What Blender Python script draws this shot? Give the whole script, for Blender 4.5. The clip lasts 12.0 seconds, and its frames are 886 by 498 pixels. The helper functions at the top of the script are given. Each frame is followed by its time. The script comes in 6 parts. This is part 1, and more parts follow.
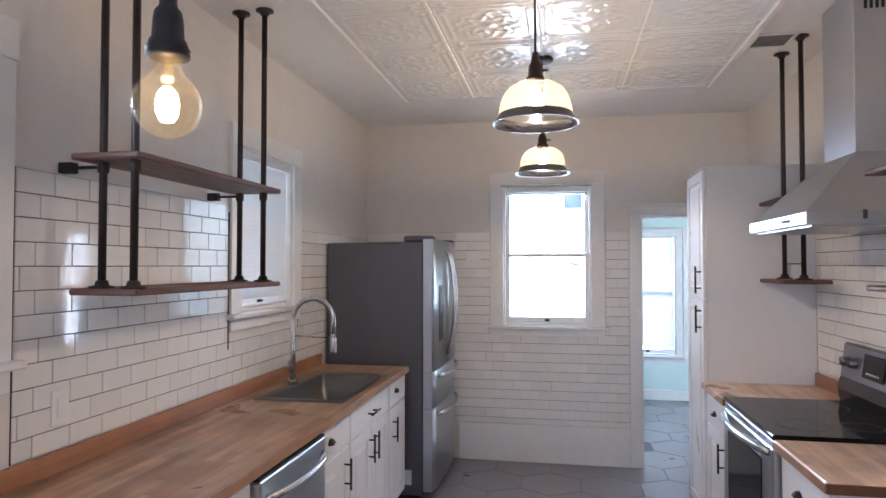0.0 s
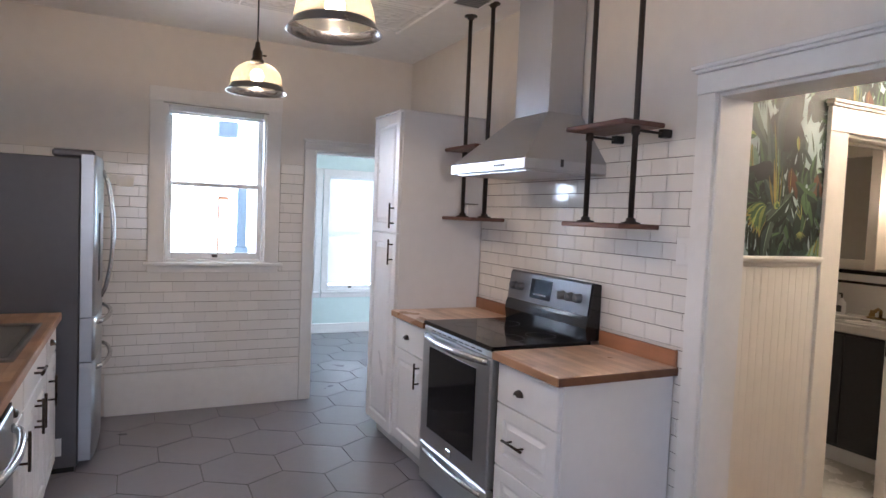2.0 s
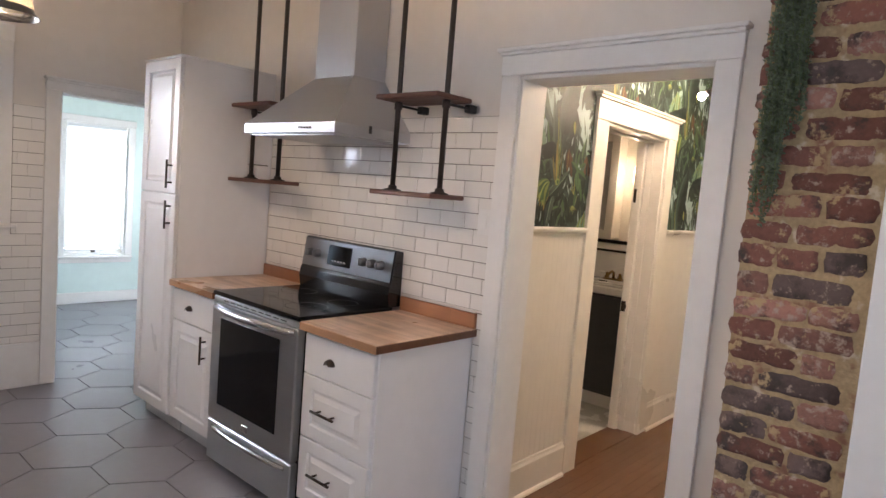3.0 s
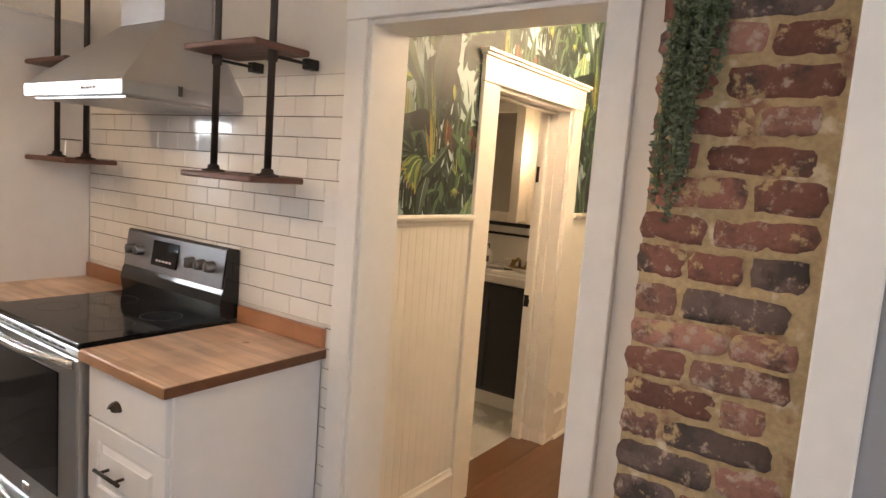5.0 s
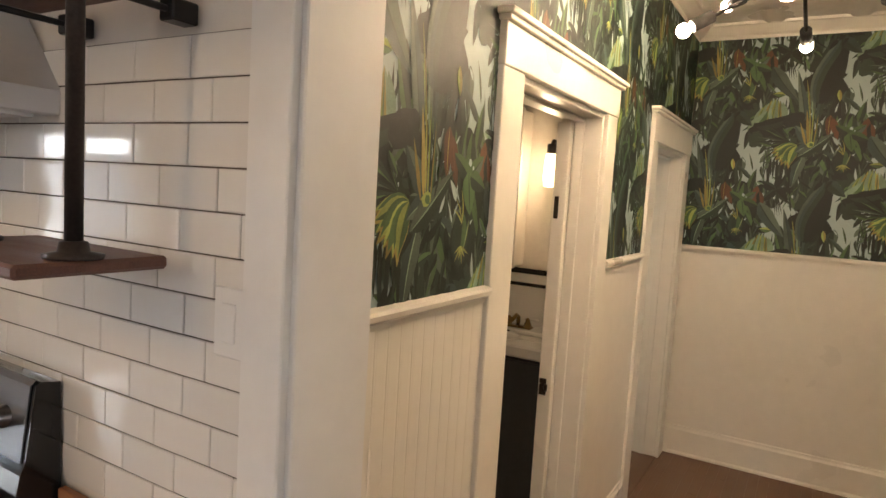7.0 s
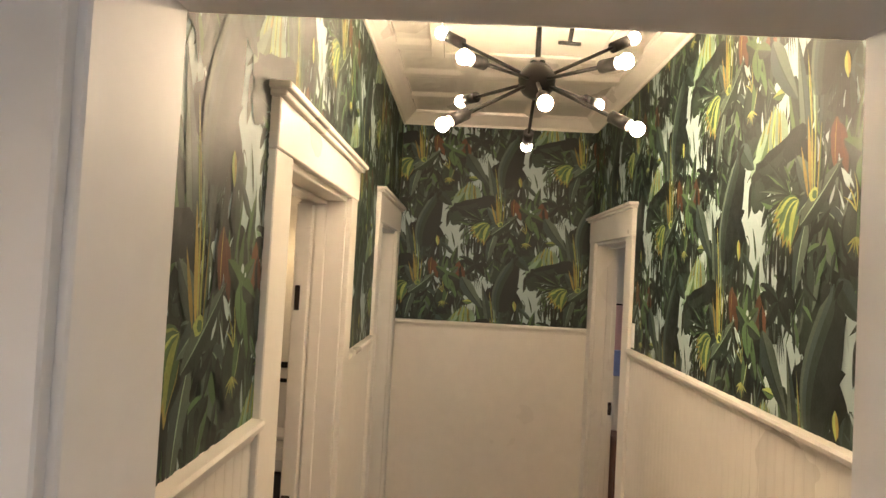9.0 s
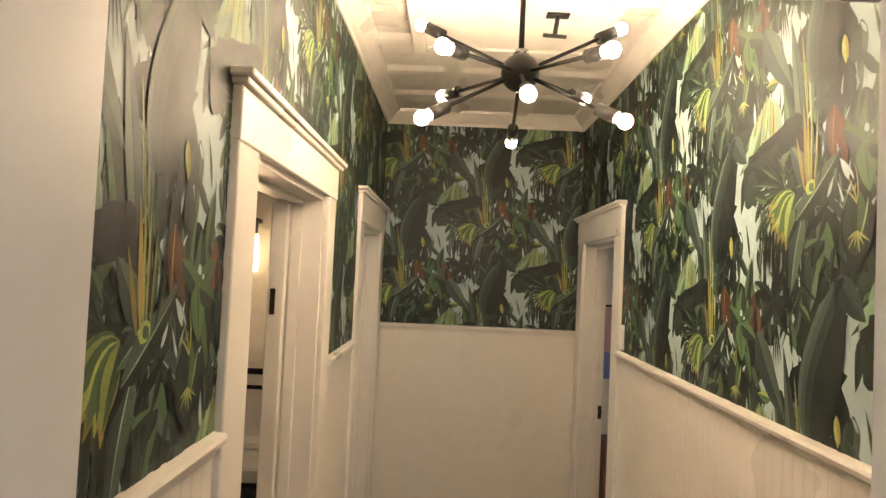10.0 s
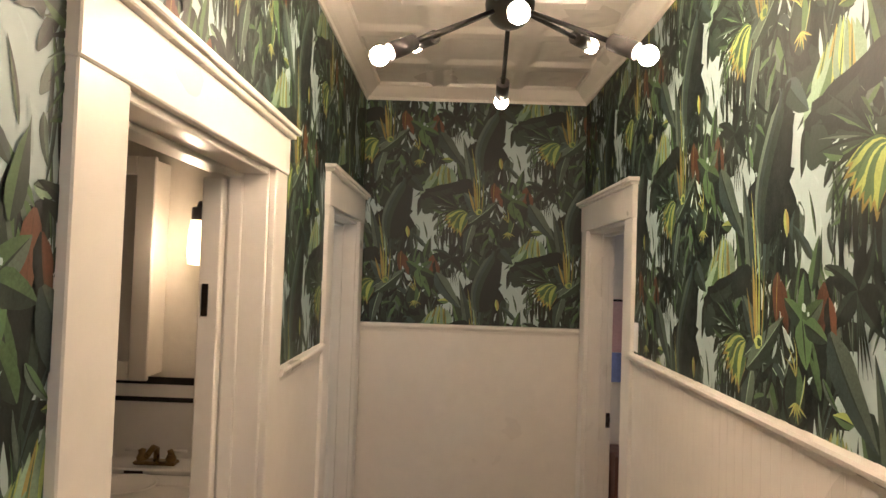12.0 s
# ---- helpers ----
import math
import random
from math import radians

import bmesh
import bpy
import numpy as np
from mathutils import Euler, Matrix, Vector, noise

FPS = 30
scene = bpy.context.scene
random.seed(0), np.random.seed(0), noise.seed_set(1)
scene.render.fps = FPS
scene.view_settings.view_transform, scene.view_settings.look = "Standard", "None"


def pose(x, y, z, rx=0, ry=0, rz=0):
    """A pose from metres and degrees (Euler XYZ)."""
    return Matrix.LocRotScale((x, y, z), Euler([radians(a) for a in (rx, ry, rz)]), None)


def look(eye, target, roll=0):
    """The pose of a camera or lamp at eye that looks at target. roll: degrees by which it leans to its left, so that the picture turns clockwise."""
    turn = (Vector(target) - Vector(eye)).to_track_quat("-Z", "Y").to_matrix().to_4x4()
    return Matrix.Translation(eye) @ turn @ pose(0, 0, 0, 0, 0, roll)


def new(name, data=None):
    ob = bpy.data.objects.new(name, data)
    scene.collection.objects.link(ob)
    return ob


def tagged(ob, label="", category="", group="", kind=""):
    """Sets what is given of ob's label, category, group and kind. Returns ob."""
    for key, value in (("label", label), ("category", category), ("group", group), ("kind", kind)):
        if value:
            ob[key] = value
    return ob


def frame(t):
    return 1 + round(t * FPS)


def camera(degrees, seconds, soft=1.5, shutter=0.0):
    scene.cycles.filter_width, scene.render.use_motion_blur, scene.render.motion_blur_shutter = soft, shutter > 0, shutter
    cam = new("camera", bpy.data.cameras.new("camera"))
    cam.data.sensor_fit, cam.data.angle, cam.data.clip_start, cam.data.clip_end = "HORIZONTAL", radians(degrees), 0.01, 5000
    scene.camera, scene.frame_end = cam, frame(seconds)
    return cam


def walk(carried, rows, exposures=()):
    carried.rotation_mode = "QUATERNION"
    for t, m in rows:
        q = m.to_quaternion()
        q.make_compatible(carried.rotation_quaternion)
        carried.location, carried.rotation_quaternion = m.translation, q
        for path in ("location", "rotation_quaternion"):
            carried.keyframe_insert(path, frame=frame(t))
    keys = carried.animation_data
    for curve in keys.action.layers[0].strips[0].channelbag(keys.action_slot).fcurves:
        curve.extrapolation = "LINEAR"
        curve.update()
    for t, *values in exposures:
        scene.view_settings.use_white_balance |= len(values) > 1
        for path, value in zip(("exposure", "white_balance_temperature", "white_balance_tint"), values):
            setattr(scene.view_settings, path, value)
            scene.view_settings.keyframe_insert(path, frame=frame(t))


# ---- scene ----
cam = camera(70.1, 12.0)
PATH = [
    (0, (0.375, 0.512, 1.584), (0.011, 2.478, 1.637), -0.0),
    (0.5, (0.231, 0.503, 1.547), (0.156, 2.501, 1.578), 0.5),
    (1, (0.066, 0.516, 1.545), (0.282, 2.504, 1.546), 0.8),
    (1.5, (-0.135, 0.64, 1.529), (0.443, 2.554, 1.486), 1.6),
    (2, (-0.281, 0.738, 1.511), (0.6, 2.53, 1.407), 2.4),
    (2.5, (-0.405, 0.815, 1.513), (0.785, 2.417, 1.379), 3.3),
    (3, (-0.459, 0.921, 1.517), (1.035, 2.238, 1.342), 4.7),
    (3.5, (-0.402, 0.977, 1.532), (1.284, 2.035, 1.338), 5.7),
    (3.7, (-0.349, 0.981, 1.536), (1.348, 2.022, 1.336), 5.5),
    (5.3, (0.358, 1.104, 1.566), (1.928, 2.321, 1.329), 3.6),
    (5.5, (0.441, 1.131, 1.571), (1.968, 2.402, 1.337), 3.1),
    (6, (0.658, 1.385, 1.577), (2.158, 2.687, 1.347), 2.7),
    (6.5, (0.837, 1.66, 1.59), (2.42, 2.862, 1.371), 3.0),
    (7, (1.09, 1.862, 1.64), (2.807, 2.874, 1.46), 3.5),
    (7.5, (1.24, 2.049, 1.648), (3.116, 2.733, 1.534), 3.9),
    (7.7, (1.262, 2.099, 1.671), (3.192, 2.621, 1.605), 4.0),
    (9.3, (1.253, 2.194, 1.739), (3.252, 2.241, 1.805), 2.9),
    (9.5, (1.27, 2.194, 1.729), (3.268, 2.236, 1.798), 2.8),
    (10, (1.347, 2.167, 1.732), (3.345, 2.196, 1.806), 2.6),
    (10.5, (1.413, 2.112, 1.735), (3.411, 2.14, 1.814), 2.3),
    (11, (1.477, 2.076, 1.736), (3.475, 2.11, 1.817), 2.2),
    (11.5, (1.578, 2.066, 1.719), (3.576, 2.102, 1.793), 2.2),
    (12, (1.784, 2.101, 1.712), (3.783, 2.128, 1.776), 1.9),
]
LIGHT = [(0, 0.52, 5550, 17), (1.5, 0.32, 5650, 18), (2.5, 0.42, 5950, 18), (3.7, 0.52, 6800, 18), (5.5, 0.68, 7300, 17), (6.5, 0.30, 7050, 16), (7.2, 0.18, 7050, 15), (9.3, 0.08, 6750, 14), (11, 0.04, 6800, 16), (12, -0.04, 6350, 18)]
walk(cam, [(t, look(eye, target, roll)) for t, eye, target, roll in PATH], LIGHT)


# ---- world and light ----
world = bpy.data.worlds.new("sky_world")
scene.world = world
world.use_nodes = True
wn = world.node_tree.nodes
sky = wn.new("ShaderNodeTexSky")
sky.sky_type = 'NISHITA'
sky.sun_disc = False
sky.sun_elevation, sky.sun_rotation = radians(50), radians(180)
world.node_tree.links.new(sky.outputs[0], wn["Background"].inputs[0])
wn["Background"].inputs[1].default_value = 0.12


def area(name, m, sx, sy, watts, col=(0.86, 0.92, 1.0)):
    d = bpy.data.lights.new(name, 'AREA')
    d.shape, d.size, d.size_y, d.energy, d.color = 'RECTANGLE', sx, sy, watts, col
    ob = new(name, d)
    ob.matrix_world = m
    return ob


def bulb_lamp(name, p, watts, col, r=0.03):
    d = bpy.data.lights.new(name, 'POINT')
    d.energy, d.color, d.shadow_soft_size = watts, col, r
    ob = new(name, d)
    ob.location = p
    return ob


sun = bpy.data.lights.new("sun", 'SUN')
sun.energy, sun.angle, sun.color = 2.5, radians(0.6), (1.0, 0.95, 0.88)
so = new("sun", sun)
so.matrix_world = look((0, -8, 10), (0, 0, 0.5))
# daylight in the side window and behind the sunroom blinds, plus added fill lamps
area("daylight_near_window", look((-1.42, 1.64, 2.05), (0.5, 1.64, 1.75)), 0.7, 0.26, 4.5)
# unseen fill added at the south wall to brighten the kitchen from behind
area("added_south_fill", look((0.2, -2.55, 1.6), (0.1, 0, 1.3)), 1.6, 1.3, 17)
# out-of-view fill added on the east side to light the sunroom floor
area("added_sunroom_fill", look((3.36, 7.0, 1.3), (2.0, 6.9, 0.9)), 1.5, 1.3, 16, (0.80, 0.95, 1.0))
area("daylight_porch_blinds", look((1.8, 8.48, 1.25), (1.8, 6.0, 1.25)), 1.4, 1.4, 3, (0.85, 0.95, 1.0))
# hidden fill lamps added inside the two side rooms; neither has a window
area("added_bedroom_fill", look((5.3, -0.6, 1.5), (5.0, 1.0, 1.2)), 0.8, 0.9, 7)
area("added_side_room_fill", look((5.0, 4.6, 1.5), (4.9, 3.0, 1.2)), 0.8, 0.9, 6, (0.75, 0.93, 1.0))
WARM = (1.0, 0.66, 0.34)
HALLW = (1.0, 0.75, 0.49)


# ---- materials ----
def mat(name, col, rough=0.5, metal=0.0, var=0.08, scale=3.0, bump=0.0, bscale=60.0, rvar=0.08,
        rand=0.0, coat=0.0, stretch=(1, 1, 1), island=False, spec=0.5):
    m = bpy.data.materials.new(name)
    m.use_nodes = True
    nt = m.node_tree
    N, L = nt.nodes, nt.links
    b = N["Principled BSDF"]
    geo = N.new("ShaderNodeNewGeometry")
    mp = N.new("ShaderNodeMapping")
    mp.inputs["Scale"].default_value = stretch
    L.new(geo.outputs["Position"], mp.inputs["Vector"])
    n1, n2 = N.new("ShaderNodeTexNoise"), N.new("ShaderNodeTexNoise")
    n1.inputs["Scale"].default_value, n1.inputs["Detail"].default_value = scale, 4
    n2.inputs["Scale"].default_value, n2.inputs["Detail"].default_value = scale * 9, 3
    L.new(mp.outputs[0], n1.inputs["Vector"])
    L.new(mp.outputs[0], n2.inputs["Vector"])
    ad = N.new("ShaderNodeMath")
    ad.operation = 'ADD'
    L.new(n1.outputs["Fac"], ad.inputs[0])
    L.new(n2.outputs["Fac"], ad.inputs[1])
    last = ad.outputs[0]
    if rand:
        r = N.new("ShaderNodeNewGeometry") if island else N.new("ShaderNodeObjectInfo")
        mm = N.new("ShaderNodeMath")
        mm.operation = 'MULTIPLY_ADD'
        mm.inputs[1].default_value = rand / max(var, 0.01)
        L.new(r.outputs["Random Per Island" if island else "Random"], mm.inputs[0])
        L.new(last, mm.inputs[2])
        last = mm.outputs[0]
    mr = N.new("ShaderNodeMapRange")
    mr.inputs["From Min"].default_value = 0.6
    mr.inputs["From Max"].default_value = 1.4 + rand / max(var, 0.01)
    mr.inputs["To Min"].default_value = 1 - var - rand / 2
    mr.inputs["To Max"].default_value = 1 + var + rand / 2
    L.new(last, mr.inputs["Value"])
    sc = N.new("ShaderNodeVectorMath")
    sc.operation = 'SCALE'
    sc.inputs[0].default_value = col[:3]
    L.new(mr.outputs[0], sc.inputs["Scale"])
    L.new(sc.outputs[0], b.inputs["Base Color"])
    rr = N.new("ShaderNodeMapRange")
    rr.inputs["From Min"].default_value, rr.inputs["From Max"].default_value = 0.3, 0.7
    rr.inputs["To Min"].default_value = max(0.02, rough - rvar)
    rr.inputs["To Max"].default_value = min(1.0, rough + rvar)
    L.new(n1.outputs["Fac"], rr.inputs["Value"])
    L.new(rr.outputs[0], b.inputs["Roughness"])
    b.inputs["Metallic"].default_value = metal
    b.inputs["Specular IOR Level"].default_value = spec
    if coat:
        b.inputs["Coat Weight"].default_value = coat
        b.inputs["Coat Roughness"].default_value = 0.06
    if bump:
        nb = N.new("ShaderNodeTexNoise")
        nb.inputs["Scale"].default_value, nb.inputs["Detail"].default_value = bscale, 4
        L.new(mp.outputs[0], nb.inputs["Vector"])
        bp = N.new("ShaderNodeBump")
        bp.inputs["Strength"].default_value, bp.inputs["Distance"].default_value = bump, 0.004
        L.new(nb.outputs["Fac"], bp.inputs["Height"])
        L.new(bp.outputs[0], b.inputs["Normal"])
    return m


def staves(name, cols, along, length, width, rough=0.35, grain=0.12):
    """Butcher block: glued staves with end joints and stretched grain; along: 0 for x, 1 for y."""
    m = mat(name, cols[0], rough)
    N, L = m.node_tree.nodes, m.node_tree.links
    b = N["Principled BSDF"]
    for l in list(b.inputs["Base Color"].links):
        L.remove(l)
    geo = N.new("ShaderNodeNewGeometry")
    sep, com = N.new("ShaderNodeSeparateXYZ"), N.new("ShaderNodeCombineXYZ")
    L.new(geo.outputs["Position"], sep.inputs[0])
    az = N.new("ShaderNodeMath")
    az.operation = 'ADD'
    L.new(sep.outputs[1 - along], az.inputs[0])
    L.new(sep.outputs[2], az.inputs[1])
    L.new(sep.outputs[along], com.inputs[0])
    L.new(az.outputs[0], com.inputs[1])
    br = N.new("ShaderNodeTexBrick")
    br.inputs["Color1"].default_value, br.inputs["Color2"].default_value = (*cols[0], 1), (*cols[1], 1)
    br.inputs["Mortar"].default_value = (*[c * 0.92 for c in cols[1]], 1)
    br.inputs["Scale"].default_value = 1.0
    br.inputs["Mortar Size"].default_value = 0.0007
    br.inputs["Brick Width"].default_value, br.inputs["Row Height"].default_value = length, width
    br.offset, br.offset_frequency = 0.37, 2
    L.new(com.outputs[0], br.inputs["Vector"])
    mp = N.new("ShaderNodeMapping")
    s = [24, 24, 24]
    s[along] = 2.2
    mp.inputs["Scale"].default_value = s
    L.new(geo.outputs["Position"], mp.inputs["Vector"])
    n = N.new("ShaderNodeTexNoise")
    n.inputs["Scale"].default_value, n.inputs["Detail"].default_value = 1.0, 6
    L.new(mp.outputs[0], n.inputs["Vector"])
    n2 = N.new("ShaderNodeTexNoise")
    n2.inputs["Scale"].default_value, n2.inputs["Detail"].default_value = 5.0, 3
    L.new(geo.outputs["Position"], n2.inputs["Vector"])
    ad = N.new("ShaderNodeMath")
    ad.operation = 'ADD'
    L.new(n.outputs["Fac"], ad.inputs[0])
    L.new(n2.outputs["Fac"], ad.inputs[1])
    mr = N.new("ShaderNodeMapRange")
    mr.inputs["From Min"].default_value, mr.inputs["From Max"].default_value = 0.65, 1.35
    mr.inputs["To Min"].default_value, mr.inputs["To Max"].default_value = 1 - 2 * grain, 1 + 1.2 * grain
    L.new(ad.outputs[0], mr.inputs["Value"])
    sc = N.new("ShaderNodeVectorMath")
    sc.operation = 'SCALE'
    L.new(br.outputs["Color"], sc.inputs[0])
    L.new(mr.outputs[0], sc.inputs["Scale"])
    L.new(sc.outputs[0], b.inputs["Base Color"])
    return m


def glow(name, col, strength):
    m = bpy.data.materials.new(name)
    m.use_nodes = True
    b = m.node_tree.nodes["Principled BSDF"]
    b.inputs["Base Color"].default_value = (*col, 1)
    b.inputs["Emission Color"].default_value = (*col, 1)
    b.inputs["Emission Strength"].default_value = strength
    return m


def thin_glass(name, tint, gloss=0.12, translucent=0.0, rough=0.02):
    m = bpy.data.materials.new(name)
    m.use_nodes = True
    N, L = m.node_tree.nodes, m.node_tree.links
    N.remove(N["Principled BSDF"])
    out = N["Material Output"]
    tr, gl, mx = N.new("ShaderNodeBsdfTransparent"), N.new("ShaderNodeBsdfGlossy"), N.new("ShaderNodeMixShader")
    tr.inputs[0].default_value = (*tint, 1)
    gl.inputs["Roughness"].default_value = rough
    mx.inputs[0].default_value = gloss
    L.new(tr.outputs[0], mx.inputs[1])
    L.new(gl.outputs[0], mx.inputs[2])
    last = mx
    if translucent:
        tl, m2 = N.new("ShaderNodeBsdfTranslucent"), N.new("ShaderNodeMixShader")
        tl.inputs[0].default_value = (*tint, 1)
        m2.inputs[0].default_value = translucent
        L.new(mx.outputs[0], m2.inputs[1])
        L.new(tl.outputs[0], m2.inputs[2])
        last = m2
    L.new(last.outputs[0], out.inputs["Surface"])
    return m


M = dict(
    wall=mat("kitchen_wall_paint", (0.74, 0.70, 0.66), 0.5, var=0.04, scale=1.3, bump=0.12, bscale=90),
    greywall=mat("mid_grey_wall", (0.36, 0.365, 0.39), 0.55, var=0.05, scale=1.2, bump=0.12, bscale=90),
    hallwhite=mat("cream_gloss_paint", (0.80, 0.76, 0.69), 0.32, var=0.04, scale=1.5, bump=0.10, bscale=40),
    trim=mat("white_trim_paint", (0.80, 0.79, 0.78), 0.48, var=0.04, scale=2.0, bump=0.08, bscale=35),
    aqua=mat("pale_aqua_paint", (0.66, 0.78, 0.76), 0.5, var=0.04, scale=1.5),
    ceil=mat("ceiling_paint", (0.83, 0.82, 0.81), 0.45, var=0.05, scale=1.2, bump=0.1, bscale=50),
    tin=mat("pressed_tin_paint", (0.80, 0.80, 0.80), 0.13, var=0.04, scale=2.5, rvar=0.04, bump=0.06, bscale=20),
    tile=mat("glazed_white_tile", (0.80, 0.78, 0.76), 0.075, var=0.025, scale=4, rvar=0.04, rand=0.06, bump=0.10, bscale=14),
    grout=mat("dark_grout", (0.075, 0.06, 0.05), 0.9, var=0.2, scale=20),
    hexa=mat("grey_hex_tile", (0.225, 0.215, 0.238), 0.32, var=0.06, scale=2.2, rvar=0.05, rand=0.05, bump=0.06, bscale=35),
    hexgrout=mat("floor_grout", (0.13, 0.123, 0.13), 0.9, var=0.15, scale=15),
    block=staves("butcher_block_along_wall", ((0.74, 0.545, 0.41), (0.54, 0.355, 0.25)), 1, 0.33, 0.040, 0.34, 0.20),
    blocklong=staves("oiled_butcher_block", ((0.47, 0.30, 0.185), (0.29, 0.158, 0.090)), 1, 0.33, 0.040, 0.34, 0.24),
    blockedge=staves("dark_block_edge", ((0.17, 0.075, 0.04), (0.12, 0.05, 0.028)), 1, 0.35, 0.05),
    blockfront=staves("brown_block_front", ((0.42, 0.235, 0.13), (0.33, 0.17, 0.09)), 1, 0.35, 0.05),
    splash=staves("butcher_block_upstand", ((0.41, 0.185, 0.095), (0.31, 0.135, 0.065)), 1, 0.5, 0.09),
    shelf=mat("reddish_shelf_wood", (0.125, 0.054, 0.040), 0.5, var=0.3, scale=4, stretch=(9, 1.2, 9), bump=0.2),
    pipe=mat("dark_iron_pipe", (0.055, 0.045, 0.042), 0.42, 0.7, var=0.25, scale=18, bump=0.15),
    black=mat("matte_black_metal", (0.018, 0.017, 0.017), 0.38, 0.4, var=0.2, scale=20),
    bronze=mat("oiled_bronze", (0.05, 0.037, 0.03), 0.32, 0.8, var=0.25, scale=25),
    brass=mat("antique_brass", (0.23, 0.15, 0.065), 0.3, 1.0, var=0.25, scale=25),
    steel=mat("brushed_steel", (0.50, 0.51, 0.53), 0.30, 1.0, var=0.04, scale=3, stretch=(1, 1, 30), rvar=0.015),
    hoodsteel=mat("hood_steel", (0.52, 0.53, 0.56), 0.38, 1.0, var=0.025, scale=3, stretch=(1, 8, 1), rvar=0.012),
    sinksteel=mat("dull_sink_steel", (0.20, 0.195, 0.19), 0.36, 1.0, var=0.08, scale=5, rvar=0.05),
    panelsteel=mat("smoked_steel", (0.27, 0.27, 0.285), 0.32, 1.0, var=0.05, scale=4, stretch=(1, 1, 30), rvar=0.02),
    chrome=mat("bright_nickel", (0.62, 0.61, 0.60), 0.18, 1.0, var=0.05, scale=9),
    greyside=mat("grey_appliance_side", (0.105, 0.105, 0.118), 0.42, 0.35, var=0.07, scale=2.5, bump=0.1, bscale=160),
    blackglass=mat("black_glass", (0.004, 0.004, 0.005), 0.07, var=0.1, scale=6, rvar=0.03, spec=0.22),
    blackenamel=mat("black_enamel", (0.012, 0.012, 0.013), 0.14, var=0.1, scale=6),
    plastic=mat("dark_grey_plastic", (0.05, 0.05, 0.055), 0.4, var=0.1, scale=10),
    cabinet=mat("white_cabinet_paint", (0.78, 0.77, 0.775), 0.34, var=0.03, scale=1.8, bump=0.05, bscale=40),
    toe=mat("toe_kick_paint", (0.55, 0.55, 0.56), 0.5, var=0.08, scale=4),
    gap=mat("dark_gap", (0.02, 0.02, 0.02), 0.8),
    mortar=mat("sandy_lime_mortar", (0.43, 0.32, 0.185), 0.95, var=0.25, scale=9, bump=1.0, bscale=80),
    leaf=mat("trailing_leaf", (0.115, 0.155, 0.095), 0.5, var=0.3, scale=30, rand=0.5, island=True),
    stem=mat("plant_stem", (0.10, 0.14, 0.05), 0.6),
    pot=mat("dark_pot", (0.03, 0.028, 0.03), 0.5, var=0.15, scale=12),
    plank=mat("stained_floor_board", (0.140, 0.068, 0.034), 0.36, var=0.05, scale=2.2, stretch=(1.0, 2, 1), rand=0.05, bump=0.03, bscale=30),
    bathtile=mat("pale_bath_tile", (0.62, 0.62, 0.58), 0.25, var=0.08, scale=6),
    bathwall=mat("bath_plaster", (0.74, 0.70, 0.62), 0.55, var=0.06, scale=3, bump=0.5, bscale=22),
    blacktile=mat("black_tile", (0.012, 0.012, 0.012), 0.12),
    china=mat("white_porcelain", (0.82, 0.81, 0.79), 0.08, var=0.02, scale=4),
    vanity=mat("charcoal_vanity_paint", (0.045, 0.047, 0.052), 0.5, var=0.12, scale=6),
    blind=mat("white_blind_slat", (0.82, 0.84, 0.86), 0.45, var=0.03, scale=5),
    postblue=mat("grey_blue_post", (0.16, 0.2, 0.26), 0.6, var=0.1, scale=5),
    orange=mat("varnished_door_edge", (0.42, 0.17, 0.07), 0.45, var=0.15, scale=5),
    glass=thin_glass("window_glass", (0.96, 0.98, 0.98), 0.06),
    domeglass=thin_glass("ribbed_dome_glass", (1.0, 0.91, 0.72), 0.16, 0.06, 0.08),
    # clear glass with the filament's warm glow put into its tint
    clear=thin_glass("glow_tinted_bulb_glass", (1.0, 0.94, 0.80), 0.10, 0.014),
    mirror=mat("mirror_silver", (0.86, 0.87, 0.87), 0.02, 1.0, var=0.01, rvar=0.005),
    filament=glow("lit_filament", (1.0, 0.68, 0.33), 60.0),
    bulbwarm=glow("lit_globe_bulb", (1.0, 0.77, 0.52), 360.0),
    bulbpend=glow("lit_pendant_bulb", (1.0, 0.84, 0.60), 26.0),
    sconce=glow("lit_sconce_glass", (1.0, 0.78, 0.46), 4.0),
    outside=glow("bright_daylight", (0.84, 0.92, 1.0), 16.0),
    outside_west=glow("hazy_daylight", (0.90, 0.96, 1.0), 3.2),
    vent=mat("grey_vent", (0.26, 0.25, 0.24), 0.6),
    rim=mat("black_nickel_rim", (0.13, 0.13, 0.14), 0.2, 0.95, var=0.1, scale=20),
    label=mat("pale_sticker", (0.75, 0.75, 0.76), 0.5),
    pink=mat("pink_cloth", (0.62, 0.40, 0.42), 0.9, var=0.1, scale=9, bump=0.3, bscale=200),
    bluecloth=mat("blue_cloth", (0.22, 0.30, 0.62), 0.9, var=0.2, scale=9, bump=0.3, bscale=200),
)


# ---- mesh helpers ----
ORG = {}


def add_mesh(bm, verts, faces, mi=0, smooth=False):
    vs = [bm.verts.new(v) for v in verts]
    for f in faces:
        fc = bm.faces.new([vs[i] for i in f])
        fc.material_index, fc.smooth = mi, smooth
    return vs


